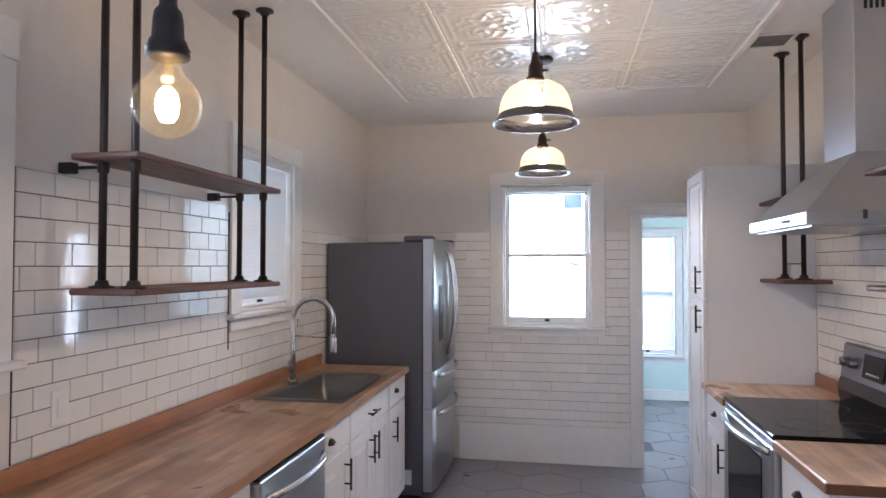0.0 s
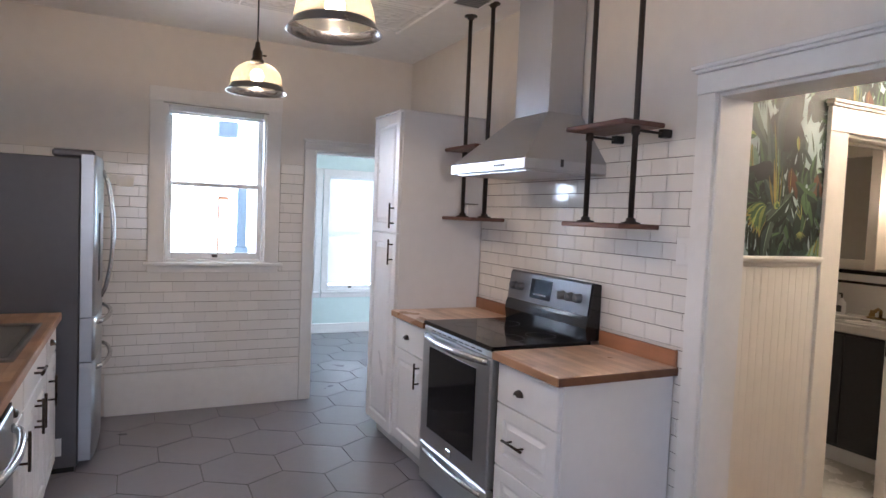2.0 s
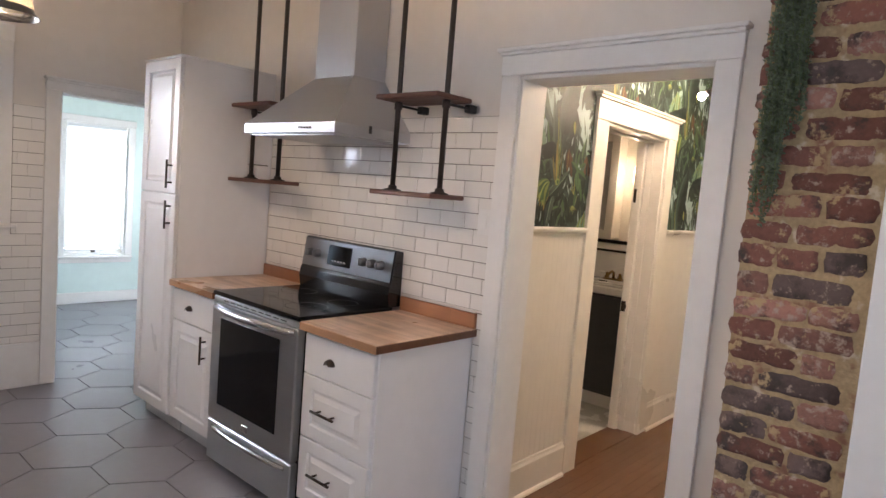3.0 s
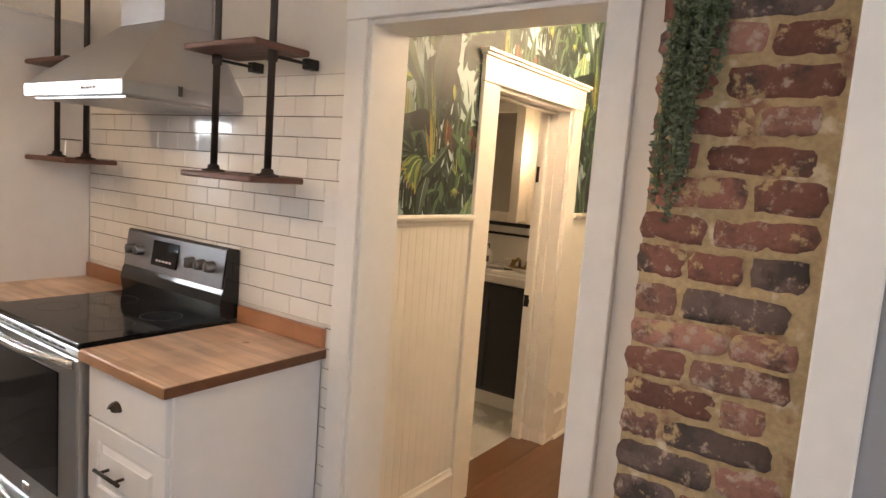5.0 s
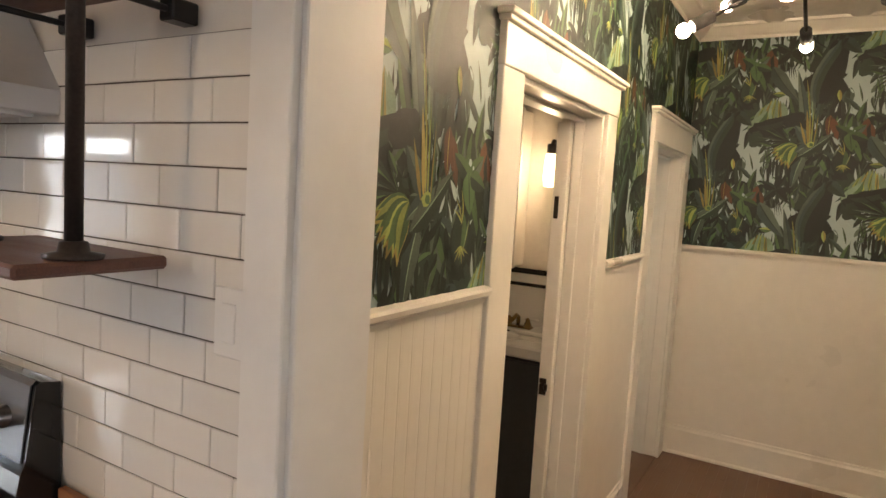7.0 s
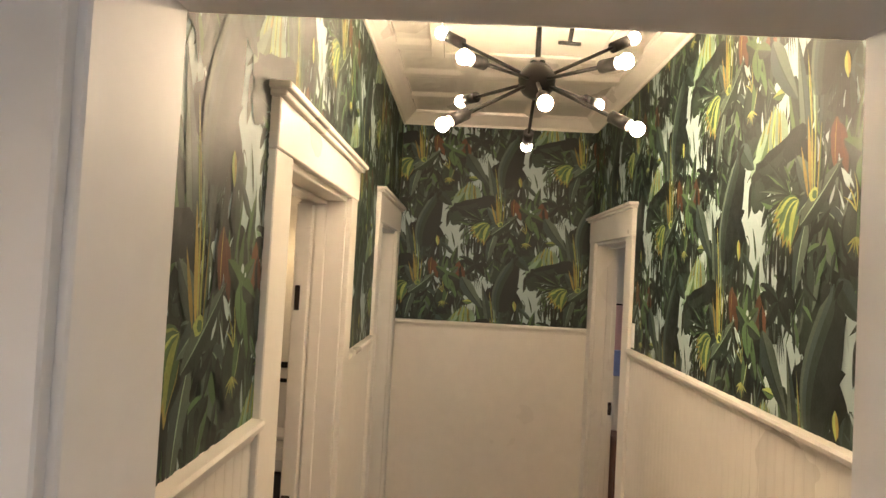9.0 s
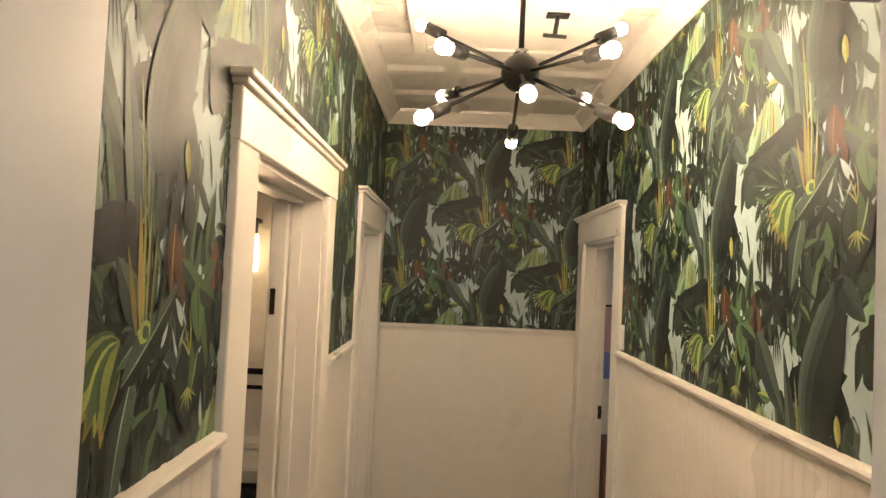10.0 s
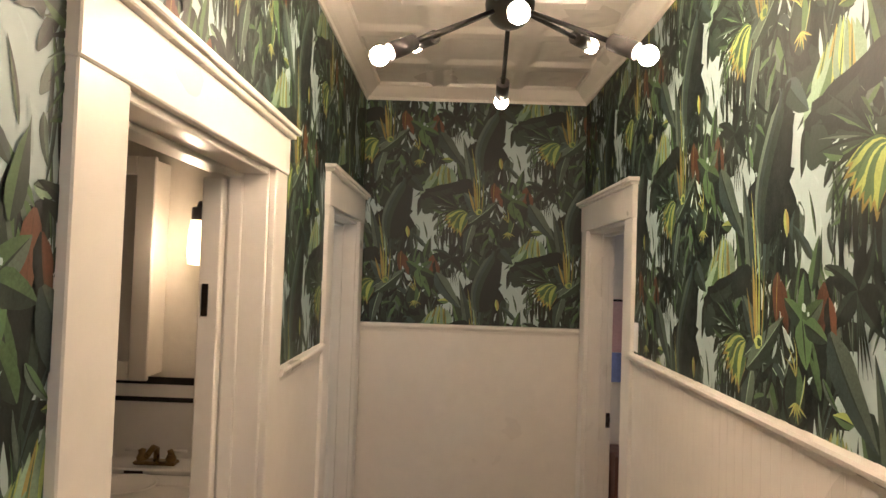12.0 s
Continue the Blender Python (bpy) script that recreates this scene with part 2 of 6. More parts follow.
def box(bm, x0, x1, y0, y1, z0, z1, b=0.0, mi=0):
    """A box; b chamfers its edges."""
    x0, x1, y0, y1, z0, z1 = min(x0, x1), max(x0, x1), min(y0, y1), max(y0, y1), min(z0, z1), max(z0, z1)
    b = min(b, (x1 - x0) * 0.45, (y1 - y0) * 0.45, (z1 - z0) * 0.45)
    if b <= 0:
        add_mesh(bm, [(x, y, z) for x in (x0, x1) for y in (y0, y1) for z in (z0, z1)],
                 [(0, 1, 3, 2), (4, 6, 7, 5), (0, 4, 5, 1), (2, 3, 7, 6), (0, 2, 6, 4), (1, 5, 7, 3)], mi)
        return
    lo, hi = (x0, y0, z0), (x1, y1, z1)
    idx, verts = {}, []
    for sx in (0, 1):
        for sy in (0, 1):
            for sz in (0, 1):
                s = (sx, sy, sz)
                for ax in range(3):
                    p = [(hi[k] if s[k] else lo[k]) + (0 if k == ax else (-b if s[k] else b)) for k in range(3)]
                    idx[(s, ax)] = len(verts)
                    verts.append(p)
    faces = []
    for ax in range(3):
        u, v = (ax + 1) % 3, (ax + 2) % 3
        for s in (0, 1):
            ring = []
            for a, c in ((0, 0), (1, 0), (1, 1), (0, 1)):
                k = [0, 0, 0]
                k[ax], k[u], k[v] = s, a, c
                ring.append(idx[(tuple(k), ax)])
            faces.append(ring if s else ring[::-1])
        for a in (0, 1):
            for c in (0, 1):
                k0, k1 = [0, 0, 0], [0, 0, 0]
                k0[u] = k1[u] = a
                k0[v] = k1[v] = c
                k1[ax] = 1
                k0, k1 = tuple(k0), tuple(k1)
                ring = [idx[(k0, u)], idx[(k1, u)], idx[(k1, v)], idx[(k0, v)]]
                faces.append(ring if a != c else ring[::-1])
    for s in [(i, j, k) for i in (0, 1) for j in (0, 1) for k in (0, 1)]:
        ring = [idx[(s, 0)], idx[(s, 1)], idx[(s, 2)]]
        faces.append(ring if sum(s) % 2 else ring[::-1])
    add_mesh(bm, verts, faces, mi)


def tube(bm, pts, r, n=12, mi=0, caps=True, r_end=None):
    """A round bar along a line of points."""
    pts = [Vector(p) for p in pts]
    rings = []
    up = None
    for i, p in enumerate(pts):
        a = pts[max(i - 1, 0)]
        c = pts[min(i + 1, len(pts) - 1)]
        d = (c - a).normalized()
        if up is None:
            up = d.orthogonal().normalized()
        up = (up - d * up.dot(d)).normalized()
        w = d.cross(up)
        rr = r if r_end is None else r + (r_end - r) * i / (len(pts) - 1)
        rings.append([bm.verts.new(p + (up * math.cos(2 * math.pi * k / n) + w * math.sin(2 * math.pi * k / n)) * rr) for k in range(n)])
    for q0, q1 in zip(rings, rings[1:]):
        for k in range(n):
            f = bm.faces.new((q0[k], q0[(k + 1) % n], q1[(k + 1) % n], q1[k]))
            f.smooth, f.material_index = True, mi
    if caps:
        for ring in (rings[0][::-1], rings[-1]):
            f = bm.faces.new(ring)
            f.material_index = mi


def lathe(bm, c, prof, n=28, mi=0, axis='z', ripple=0.0, ribs=0):
    """A turned shape: prof is (radius, height) from c along the axis."""
    rings = []
    for r, h in prof:
        ring = []
        for k in range(n):
            a = 2 * math.pi * k / n
            q = r * (1 + (ripple * math.cos(ribs * a) if ribs else 0))
            u, v = q * math.cos(a), q * math.sin(a)
            p = {'z': (u, v, h), 'x': (h, u, v), 'y': (v, h, u)}[axis]
            ring.append(bm.verts.new((c[0] + p[0], c[1] + p[1], c[2] + p[2])))
        rings.append(ring)
    for q0, q1 in zip(rings, rings[1:]):
        for k in range(n):
            f = bm.faces.new((q0[k], q0[(k + 1) % n], q1[(k + 1) % n], q1[k]))
            f.smooth, f.material_index = True, mi
    return rings


def ball(bm, c, r, n=20, mi=0, sz=1.0):
    m = max(6, n // 2)
    lathe(bm, c, [(max(1e-4, r * math.sin(math.pi * i / m)), -r * sz * math.cos(math.pi * i / m)) for i in range(m + 1)], n, mi)


def mesh_of(name, bm, *mats):
    bmesh.ops.recalc_face_normals(bm, faces=bm.faces)
    me = bpy.data.meshes.new(name)
    bm.to_mesh(me)
    bm.free()
    for m in mats:
        me.materials.append(m)
    return me


def thing(name, label, category, at=(0, 0, 0), group=""):
    ob = new(name)
    ob.location = at
    ob.empty_display_size = 0.05
    ORG[ob] = Vector(at)
    return tagged(ob, label, category, group)


def part(name, bm, material, parent, label=""):
    off = ORG[parent]
    for v in bm.verts:
        v.co -= off
    mats = material if isinstance(material, (list, tuple)) else [material]
    ob = new(name, mesh_of(name, bm, *mats))
    ob.parent = parent
    ORG[ob] = off
    return tagged(ob, label) if label else ob


def struct(name, bm, material, label, category):
    mats = material if isinstance(material, (list, tuple)) else [material]
    ob = new(name, mesh_of(name, bm, *mats))
    ORG[ob] = Vector((0, 0, 0))
    return tagged(ob, label, category, kind="structure")


def bmb(*boxes, b=0.0):
    bm = bmesh.new()
    for q in boxes:
        box(bm, *q, b=b)
    return bm


def bmt(pts, r, n=12):
    bm = bmesh.new()
    tube(bm, pts, r, n)
    return bm


def disc_bm(c, r, h, axis='z', n=24, bevel=0.15):
    bm = bmesh.new()
    e = min(r, h) * bevel
    lathe(bm, c, [(1e-4, 0), (r - e, 0), (r, e), (r, h - e), (r - e, h), (1e-4, h)], n, 0, axis)
    return bm


def brick_material(name, red, soot, lime):
    """Old brick: fired red, soot blotches and lime smears over it."""
    m = mat(name, red, 0.9, var=0.3, scale=8, rand=0.5, bump=1.0, bscale=60)
    N, L = m.node_tree.nodes, m.node_tree.links
    b = N["Principled BSDF"]
    src = b.inputs["Base Color"].links[0].from_socket
    geo = N.new("ShaderNodeNewGeometry")
    last = src
    for col, scale, lo, hi in (((0.065, 0.05, 0.047), 11.0, 0.60 - soot, 0.74 - soot), ((0.44, 0.33, 0.27), 34.0, 0.70 - lime, 0.80 - lime), ((0.47, 0.34, 0.19), 13.0, 0.62 - lime / 4, 0.67 - lime / 4)):
        n = N.new("ShaderNodeTexNoise")
        n.inputs["Scale"].default_value, n.inputs["Detail"].default_value = scale, 6
        n.inputs["Roughness"].default_value = 0.65
        L.new(geo.outputs["Position"], n.inputs["Vector"])
        r = N.new("ShaderNodeMapRange")
        r.inputs["From Min"].default_value, r.inputs["From Max"].default_value = lo, hi
        L.new(n.outputs["Fac"], r.inputs["Value"])
        mx = N.new("ShaderNodeMixRGB")
        mx.inputs["Color2"].default_value = (*col, 1)
        L.new(r.outputs[0], mx.inputs["Fac"])
        L.new(last, mx.inputs["Color1"])
        last = mx.outputs[0]
    L.new(last, b.inputs["Base Color"])
    return m


def dust(m, col, scale, lo, hi):
    """Blotches of another colour over a material."""
    N, L = m.node_tree.nodes, m.node_tree.links
    b = N["Principled BSDF"]
    src = b.inputs["Base Color"].links[0].from_socket
    geo, n, r, mx = N.new("ShaderNodeNewGeometry"), N.new("ShaderNodeTexNoise"), N.new("ShaderNodeMapRange"), N.new("ShaderNodeMixRGB")
    n.inputs["Scale"].default_value, n.inputs["Detail"].default_value = scale, 6
    L.new(geo.outputs["Position"], n.inputs["Vector"])
    r.inputs["From Min"].default_value, r.inputs["From Max"].default_value = lo, hi
    L.new(n.outputs["Fac"], r.inputs["Value"])
    mx.inputs["Color2"].default_value = (*col, 1)
    L.new(r.outputs[0], mx.inputs["Fac"])
    L.new(src, mx.inputs["Color1"])
    L.new(mx.outputs[0], b.inputs["Base Color"])


dust(M["mortar"], (0.27, 0.14, 0.095), 13.0, 0.58, 0.68)
dust(M["mortar"], (0.62, 0.53, 0.40), 17.0, 0.60, 0.70)
M["brick"] = brick_material("old_red_brick_sooted", (0.228, 0.098, 0.074), 0.08, 0.13)
M["bricky"] = brick_material("smoked_brick_sooted", (0.155, 0.108, 0.098), 0.13, 0.12)
M["brickp"] = brick_material("limewashed_brick_sooted", (0.33, 0.165, 0.130), 0.06, 0.18)

# ---- structure ----
XL, XR, YF, YB, ZC = -1.25, 1.805, 5.705, -2.6, 2.775


def wall_bm(axis, p0, p1, u0, u1, z1, holes):
    """A wall from p0 to p1 in thickness, u0 to u1 along, with holes (ua, ub, za, zb) through it."""
    bm = bmesh.new()

    def put(ua, ub, za, zb):
        if ub - ua > 1e-4 and zb - za > 1e-4:
            if axis == 'x':
                box(bm, p0, p1, ua, ub, za, zb)
            else:
                box(bm, ua, ub, p0, p1, za, zb)
    u = u0
    for ua, ub, za, zb in sorted(holes):
        put(u, ua, 0, z1)
        put(ua, ub, 0, za)
        put(ua, ub, zb, z1)
        u = ub
    put(u, u1, 0, z1)
    return bm


SINKWIN = (3.516, 4.169, 1.34, 2.20)
NEARWIN = (1.25, 2.03, 1.30, 2.20)
FARWIN = (-0.085, 0.625, 1.095, 2.245)
FARDOOR = (1.0, 1.79, 0, 1.985)
HALLDOOR = (1.722, 2.553, 0, 2.045)
D1, D2, D3 = (2.750, 3.588, 0, 1.982), (4.49, 5.28, 0, 1.96), (4.52, 5.30, 0, 1.95)
wall_west = struct("wall_west", wall_bm('x', XL - 0.13, XL, YB, YF, ZC, [SINKWIN, NEARWIN]), M["wall"], "off-white painted kitchen wall above glossy subway tile", "wall")
wall_north = struct("wall_north", wall_bm('y', YF, YF + 0.13, XL - 0.13, 3.4, ZC, [FARWIN, FARDOOR]), M["wall"], "off-white painted wall with window and open doorway", "wall")
wall_east = struct("wall_east", wall_bm('x', XR, 1.995, YB, YF, ZC, [HALLDOOR]), M["wall"], "off-white painted wall with wide cased opening to hall", "wall")
wall_south = struct("wall_south", wall_bm('y', YB - 0.13, YB, XL - 0.13, 1.995, ZC, [(-0.7, 1.1, 0.9, 2.25)]), M["wall"], "off-white painted wall behind the kitchen", "wall")
wall_hall_north = struct("wall_hall_north", wall_bm('y', 2.63, 2.80, 1.995, 5.45, ZC, [D1, D2]), M["hallwhite"], "cream hall wall with jungle wallpaper over wainscot", "wall")
wall_hall_south = struct("wall_hall_south", wall_bm('y', 1.20, 1.335, 1.995, 5.45, ZC, [D3]), M["hallwhite"], "cream hall wall with jungle wallpaper over wainscot", "wall")
wall_hall_east = struct("wall_hall_east", wall_bm('x', 5.45, 5.57, -1.3, 4.9, ZC, []), M["hallwhite"], "cream hall end wall with jungle wallpaper over wainscot", "wall")
wall_bath_east = struct("wall_bath_east", wall_bm('x', 4.25, 4.35, 2.80, 4.8, ZC, []), M["bathwall"], "rough cream plaster bathroom wall with black tile bands", "wall")
struct("wall_bath_north", wall_bm('y', 4.8, 4.9, 1.995, 5.57, ZC, []), M["bathwall"], "cream plaster bathroom end wall", "wall")
struct("wall_bedroom_south", wall_bm('y', -1.3, -1.2, 1.995, 5.57, ZC, []), M["aqua"], "pale painted bedroom wall", "wall")
PW = [(1.08, 1.72, 0.52, 1.96), (1.87, 2.51, 0.52, 1.96)]
wall_porch = struct("wall_porch_north", wall_bm('y', 8.36, 8.46, 0.80, 3.4, ZC, PW), M["aqua"], "pale aqua sunroom wall with two blinds-covered windows", "wall")
struct("wall_porch_west", wall_bm('x', 0.80, 0.92, YF + 0.13, 8.36, ZC, []), M["aqua"], "pale aqua sunroom side wall", "wall")
struct("wall_porch_east", wall_bm('x', 3.3, 3.4, YF + 0.13, 8.36, ZC, [(6.2, 7.8, 0.6, 2.0)]), M["aqua"], "pale aqua sunroom side wall", "wall")
# one even grey, about half as bright as the kitchen wall colour
wall_pier = struct("wall_pier", bmb((1.60, 1.803, YB, 1.165, 0, ZC)), M["greywall"], "grey wall beside brick chimney, darker than the kitchen walls", "wall")
bm = bmb((1.565, 1.60, 1.075, 1.170, 0, ZC), b=0.004)
part("corner_trim", bm, M["trim"], wall_pier, "white painted corner board")

# ceilings
def relief(bm, x0, x1, y0, y1, z, f, n):
    """A pressed metal sheet, n x n cells, f(u, v) deep downwards."""
    vs = [[bm.verts.new((x0 + (x1 - x0) * i / n, y0 + (y1 - y0) * j / n, z - f(i / n, j / n))) for j in range(n + 1)] for i in range(n + 1)]
    for i in range(n):
        for j in range(n):
            fc = bm.faces.new((vs[i][j], vs[i][j + 1], vs[i + 1][j + 1], vs[i + 1][j]))
            fc.smooth, fc.material_index = True, 1


def scroll(u, v):
    a, b = abs(u - 0.5) * 2, abs(v - 0.5) * 2
    m = max(a, b)
    r = math.hypot(a, b)
    t = math.atan2(v - 0.5, u - 0.5)
    h = 0.006 * max(0, 1 - abs(m - 0.95) / 0.05)
    h += 0.004 * max(0, 1 - abs(m - 0.80) / 0.05)
    h += 0.007 * max(0, 1 - r / 0.16) + 0.006 * max(0, 1 - abs(r - 0.40 - 0.10 * math.cos(8 * t)) / 0.07) + 0.004 * max(0, 1 - abs(r - 0.62 + 0.05 * math.cos(12 * t)) / 0.05)
    c = math.hypot(1 - a, 1 - b)
    h += 0.007 * max(0, 1 - abs(c - 0.32 - 0.05 * math.cos(10 * math.atan2(1 - b, 1 - a + 1e-6))) / 0.08)
    return h


def coffer(u, v):
    m = max(abs(u - 0.5), abs(v - 0.5)) * 2
    h = 0.014 * min(1, max(0, (m - 0.74) / 0.08)) - 0.010 * max(0, 1 - abs(m - 0.60) / 0.06)
    r = math.hypot(u - 0.5, v - 0.5)
    return h + 0.006 * max(0, 1 - abs(r - 0.12) / 0.05)


bm = bmb((XL - 0.13, 1.995, YB - 0.13, YF + 0.13, ZC, ZC + 0.12))
cols = [-0.72, -0.215, 0.285, 0.785, 1.36]
for i in range(4):
    for j in range(14):
        y0 = 4.90 - 0.525 * (j + 1)
        relief(bm, cols[i], cols[i + 1], y0, y0 + 0.525, ZC - 0.004, scroll, 52 if j < 5 else 16)
for x in (cols[0], cols[-1]):
    box(bm, x - 0.022, x + 0.022, YB, 4.92, ZC - 0.018, ZC - 0.001, 0.006)
for x in cols[1:-1]:
    box(bm, x - 0.006, x + 0.006, YB, 4.9, ZC - 0.012, ZC - 0.003, 0.003)
struct("ceiling", bm, [M["ceil"], M["tin"]], "white pressed-tin kitchen ceiling with flat painted border", "ceiling")

bm = bmb((1.996, 5.57, 1.20, 2.80, ZC, ZC + 0.12))
for i in range(8):
    for j in range(3):
        x0, y0 = 2.0 + i * 0.43, 1.34 + j * 0.43
        relief(bm, x0, x0 + 0.43, y0, y0 + 0.43, ZC - 0.003, coffer, 22)
box(bm, 3.34, 4.20, 1.56, 1.62, ZC - 0.045, ZC - 0.012, 0.004)
box(bm, 3.34, 4.20, 2.32, 2.38, ZC - 0.045, ZC - 0.012, 0.004)
box(bm, 3.34, 3.40, 1.62, 2.32, ZC - 0.045, ZC - 0.012, 0.004)
box(bm, 4.14, 4.20, 1.62, 2.32, ZC - 0.045, ZC - 0.012, 0.004)
box(bm, 3.40, 4.14, 1.62, 2.32, ZC - 0.032, ZC - 0.012)
struct("ceiling_hall", bm, [M["hallwhite"], M["hallwhite"]], "cream pressed-tin hall ceiling with framed attic hatch", "ceiling")
struct("ceiling_porch", bmb((0.80, 3.4, YF + 0.131, 8.46, ZC, ZC + 0.12)), M["ceil"], "white sunroom ceiling", "ceiling")
struct("ceiling_bath", bmb((1.996, 5.57, 2.801, 4.9, ZC, ZC + 0.12)), M["ceil"], "white bathroom ceiling", "ceiling")
struct("ceiling_bedroom", bmb((1.996, 5.57, -1.3, 1.199, ZC, ZC + 0.12)), M["ceil"], "white bedroom ceiling", "ceiling")

# floors
floor = struct("floor", bmb((XL - 0.13, 1.80, YB - 0.13, YF, -0.12, -0.006), (0.9, 3.4, YF, 8.46, -0.12, -0.006)), M["hexgrout"], "large grey hexagon tile floor with dark joints", "floor")
hall_floor = struct("floor_hall", bmb((1.80, 5.57, 1.2, 2.80, -0.12, -0.008)), M["gap"], "dark stained narrow-board wooden hall floor", "floor")
struct("floor_bath", bmb((1.80, 4.35, 2.80, 4.9, -0.12, 0.004)), M["bathtile"], "pale small-tile bathroom floor", "floor")
struct("floor_rooms", bmb((1.80, 5.57, -1.3, 1.2, -0.12, -0.002), (4.35, 5.57, 2.80, 4.9, -0.12, -0.002)), M["plank"], "stained wooden floor of the side rooms", "floor")


for nm, q in (("threshold_1", (D1[0] + 0.016, D1[1] - 0.016, 2.620, 2.806)), ("threshold_2", (D2[0] + 0.016, D2[1] - 0.016, 2.620, 2.806)), ("threshold_3", (D3[0] + 0.016, D3[1] - 0.016, 1.194, 1.345))):
    struct(nm, bmb((*q, -0.010, 0.010), b=0.004), M["plank"], "worn brown wooden door threshold", "threshold")

# trim in the hall
def prism(bm, prof, axis, a, b, plane, d):
    """A moulding: profile (out, z) swept from a to b along the axis, standing out from the plane in direction d."""
    n = len(prof)
    ring = []
    for t in (a, b):
        for o, z in prof:
            ring.append((t, plane + d * o, z) if axis == 'x' else (plane + d * o, t, z))
    faces = [(i, (i + 1) % n, n + (i + 1) % n, n + i) for i in range(n)] + [tuple(range(n))[::-1], tuple(range(n, 2 * n))]
    add_mesh(bm, ring, faces)


CROWN = [(0, 2.690), (0.012, 2.690), (0.016, 2.705), (0.034, 2.715), (0.060, 2.740), (0.074, 2.755), (0.086, 2.758), (0.09, 2.774), (0, 2.774)]
RAIL = [(0, 1.345), (0.010, 1.348), (0.014, 1.362), (0.030, 1.372), (0.034, 1.384), (0.030, 1.392), (0, 1.395)]
BASE = [(0, 0), (0.020, 0), (0.020, 0.165), (0.013, 0.178), (0.011, 0.192), (0, 0.196)]
SHOE = [(0.020, 0), (0.034, 0), (0.032, 0.012), (0.024, 0.020), (0.020, 0.021)]
segsN = [(1.995, 2.614), (3.704, 4.365)]
segsS = [(1.995, 4.40)]
for nm, prof in (("chair_rail", RAIL), ("baseboard", BASE), ("shoe_moulding", SHOE)):
    for a, b in segsN:
        bm = bmesh.new()
        prism(bm, prof, 'x', a, b, 2.63, -1)
        part(nm, bm, M["hallwhite"], wall_hall_north)
    for a, b in segsS:
        bm = bmesh.new()
        prism(bm, prof, 'x', a, b, 1.335, 1)
        part(nm, bm, M["hallwhite"], wall_hall_south)
    bm = bmesh.new()
    prism(bm, prof, 'y', 1.339, 2.626, 5.45, -1)
    part(nm, bm, M["hallwhite"], wall_hall_east)
for w, ax, a, b, pl, d in ((wall_hall_north, 'x', 1.996, 5.449, 2.63, -1), (wall_hall_south, 'x', 1.996, 5.449, 1.335, 1), (wall_hall_east, 'y', 1.339, 2.626, 5.45, -1)):
    bm = bmesh.new()
    prism(bm, CROWN, ax, a, b, pl, d)
    part("crown_moulding", bm, M["hallwhite"], w)


def beadboard(axis, a, b, plane, d, z0=0.196, z1=1.348, pitch=0.046):
    bm = bmesh.new()
    n = max(1, round((b - a) / pitch))
    p = (b - a) / n
    prof = []
    for i in range(n):
        u = a + i * p
        prof += [(u, 0.006), (u + p * 0.72, 0.006), (u + p * 0.77, 0.0054), (u + p * 0.80, 0.0054), (u + p * 0.85, 0.0063), (u + p * 0.93, 0.0063), (u + p * 0.97, 0.0056)]
    prof.append((b, 0.006))
    vs = []
    for u, o in prof:
        q = plane + d * o
        vs.append([bm.verts.new((u, q, z) if axis == 'x' else (q, u, z)) for z in (z0, z1)])
    for q0, q1 in zip(vs, vs[1:]):
        bm.faces.new((q0[0], q1[0], q1[1], q0[1]))
    return bm


for a, b in segsN[:1]:
    part("beadboard", beadboard('x', a, b, 2.63, -1), M["hallwhite"], wall_hall_north)
part("wainscot_panel", bmb((3.704, 4.365, 2.624, 2.630, 0.196, 1.348)), M["hallwhite"], wall_hall_north)
for a, b in segsS:
    part("beadboard", beadboard('x', a, b, 1.335, 1), M["hallwhite"], wall_hall_south)
part("wainscot_panel", bmb((5.444, 5.450, 1.34, 2.625, 0.196, 1.348)), M["hallwhite"], wall_hall_east)


def doorway(name, axis, face, d, u0, u1, zt, depth, leg, material, label, ext=0.015, capz=0.14):
    """A cased opening: legs, header and moulded cap on the face, jambs and stops through the wall. d: the side the casing stands out to."""
    bmj = bmesh.new()

    def put(bm, ua, ub, pa, pb, za, zb, b=0.003):
        if axis == 'x':
            box(bm, ua, ub, face + d * pa, face + d * pb, za, zb, b)
        else:
            box(bm, face + d * pa, face + d * pb, ua, ub, za, zb, b)
    put(bmj, u0 - 0.002, u0 + 0.016, 0.001, -depth, 0, zt)
    put(bmj, u1 - 0.016, u1 + 0.002, 0.001, -depth, 0, zt)
    put(bmj, u0 + 0.016, u1 - 0.016, 0.001, -depth, zt - 0.016, zt + 0.002)
    ob = struct(name, bmj, material, label, "doorway")
    lo, hi = leg if isinstance(leg, tuple) else (leg, leg)
    for a, b in ((u0 - lo, u0 + 0.006), (u1 - 0.006, u1 + hi)):
        bm = bmesh.new()
        put(bm, a, b, 0.0, 0.021, 0, zt + 0.001)
        part("casing", bm, material, ob)
    bm = bmesh.new()
    put(bm, u0 - lo - 0.004, u1 + hi + 0.004, 0.0, 0.025, zt + 0.001, zt + capz - 0.026)
    part("header", bm, material, ob)
    bm = bmesh.new()
    put(bm, u0 - lo - ext, u1 + hi + ext, 0.0, 0.040, zt + capz - 0.026, zt + capz - 0.012)
    put(bm, u0 - lo - ext - 0.012, u1 + hi + ext + 0.012, 0.0, 0.052, zt + capz - 0.012, zt + capz + 0.004)
    part("cap", bm, material, ob)
    return ob


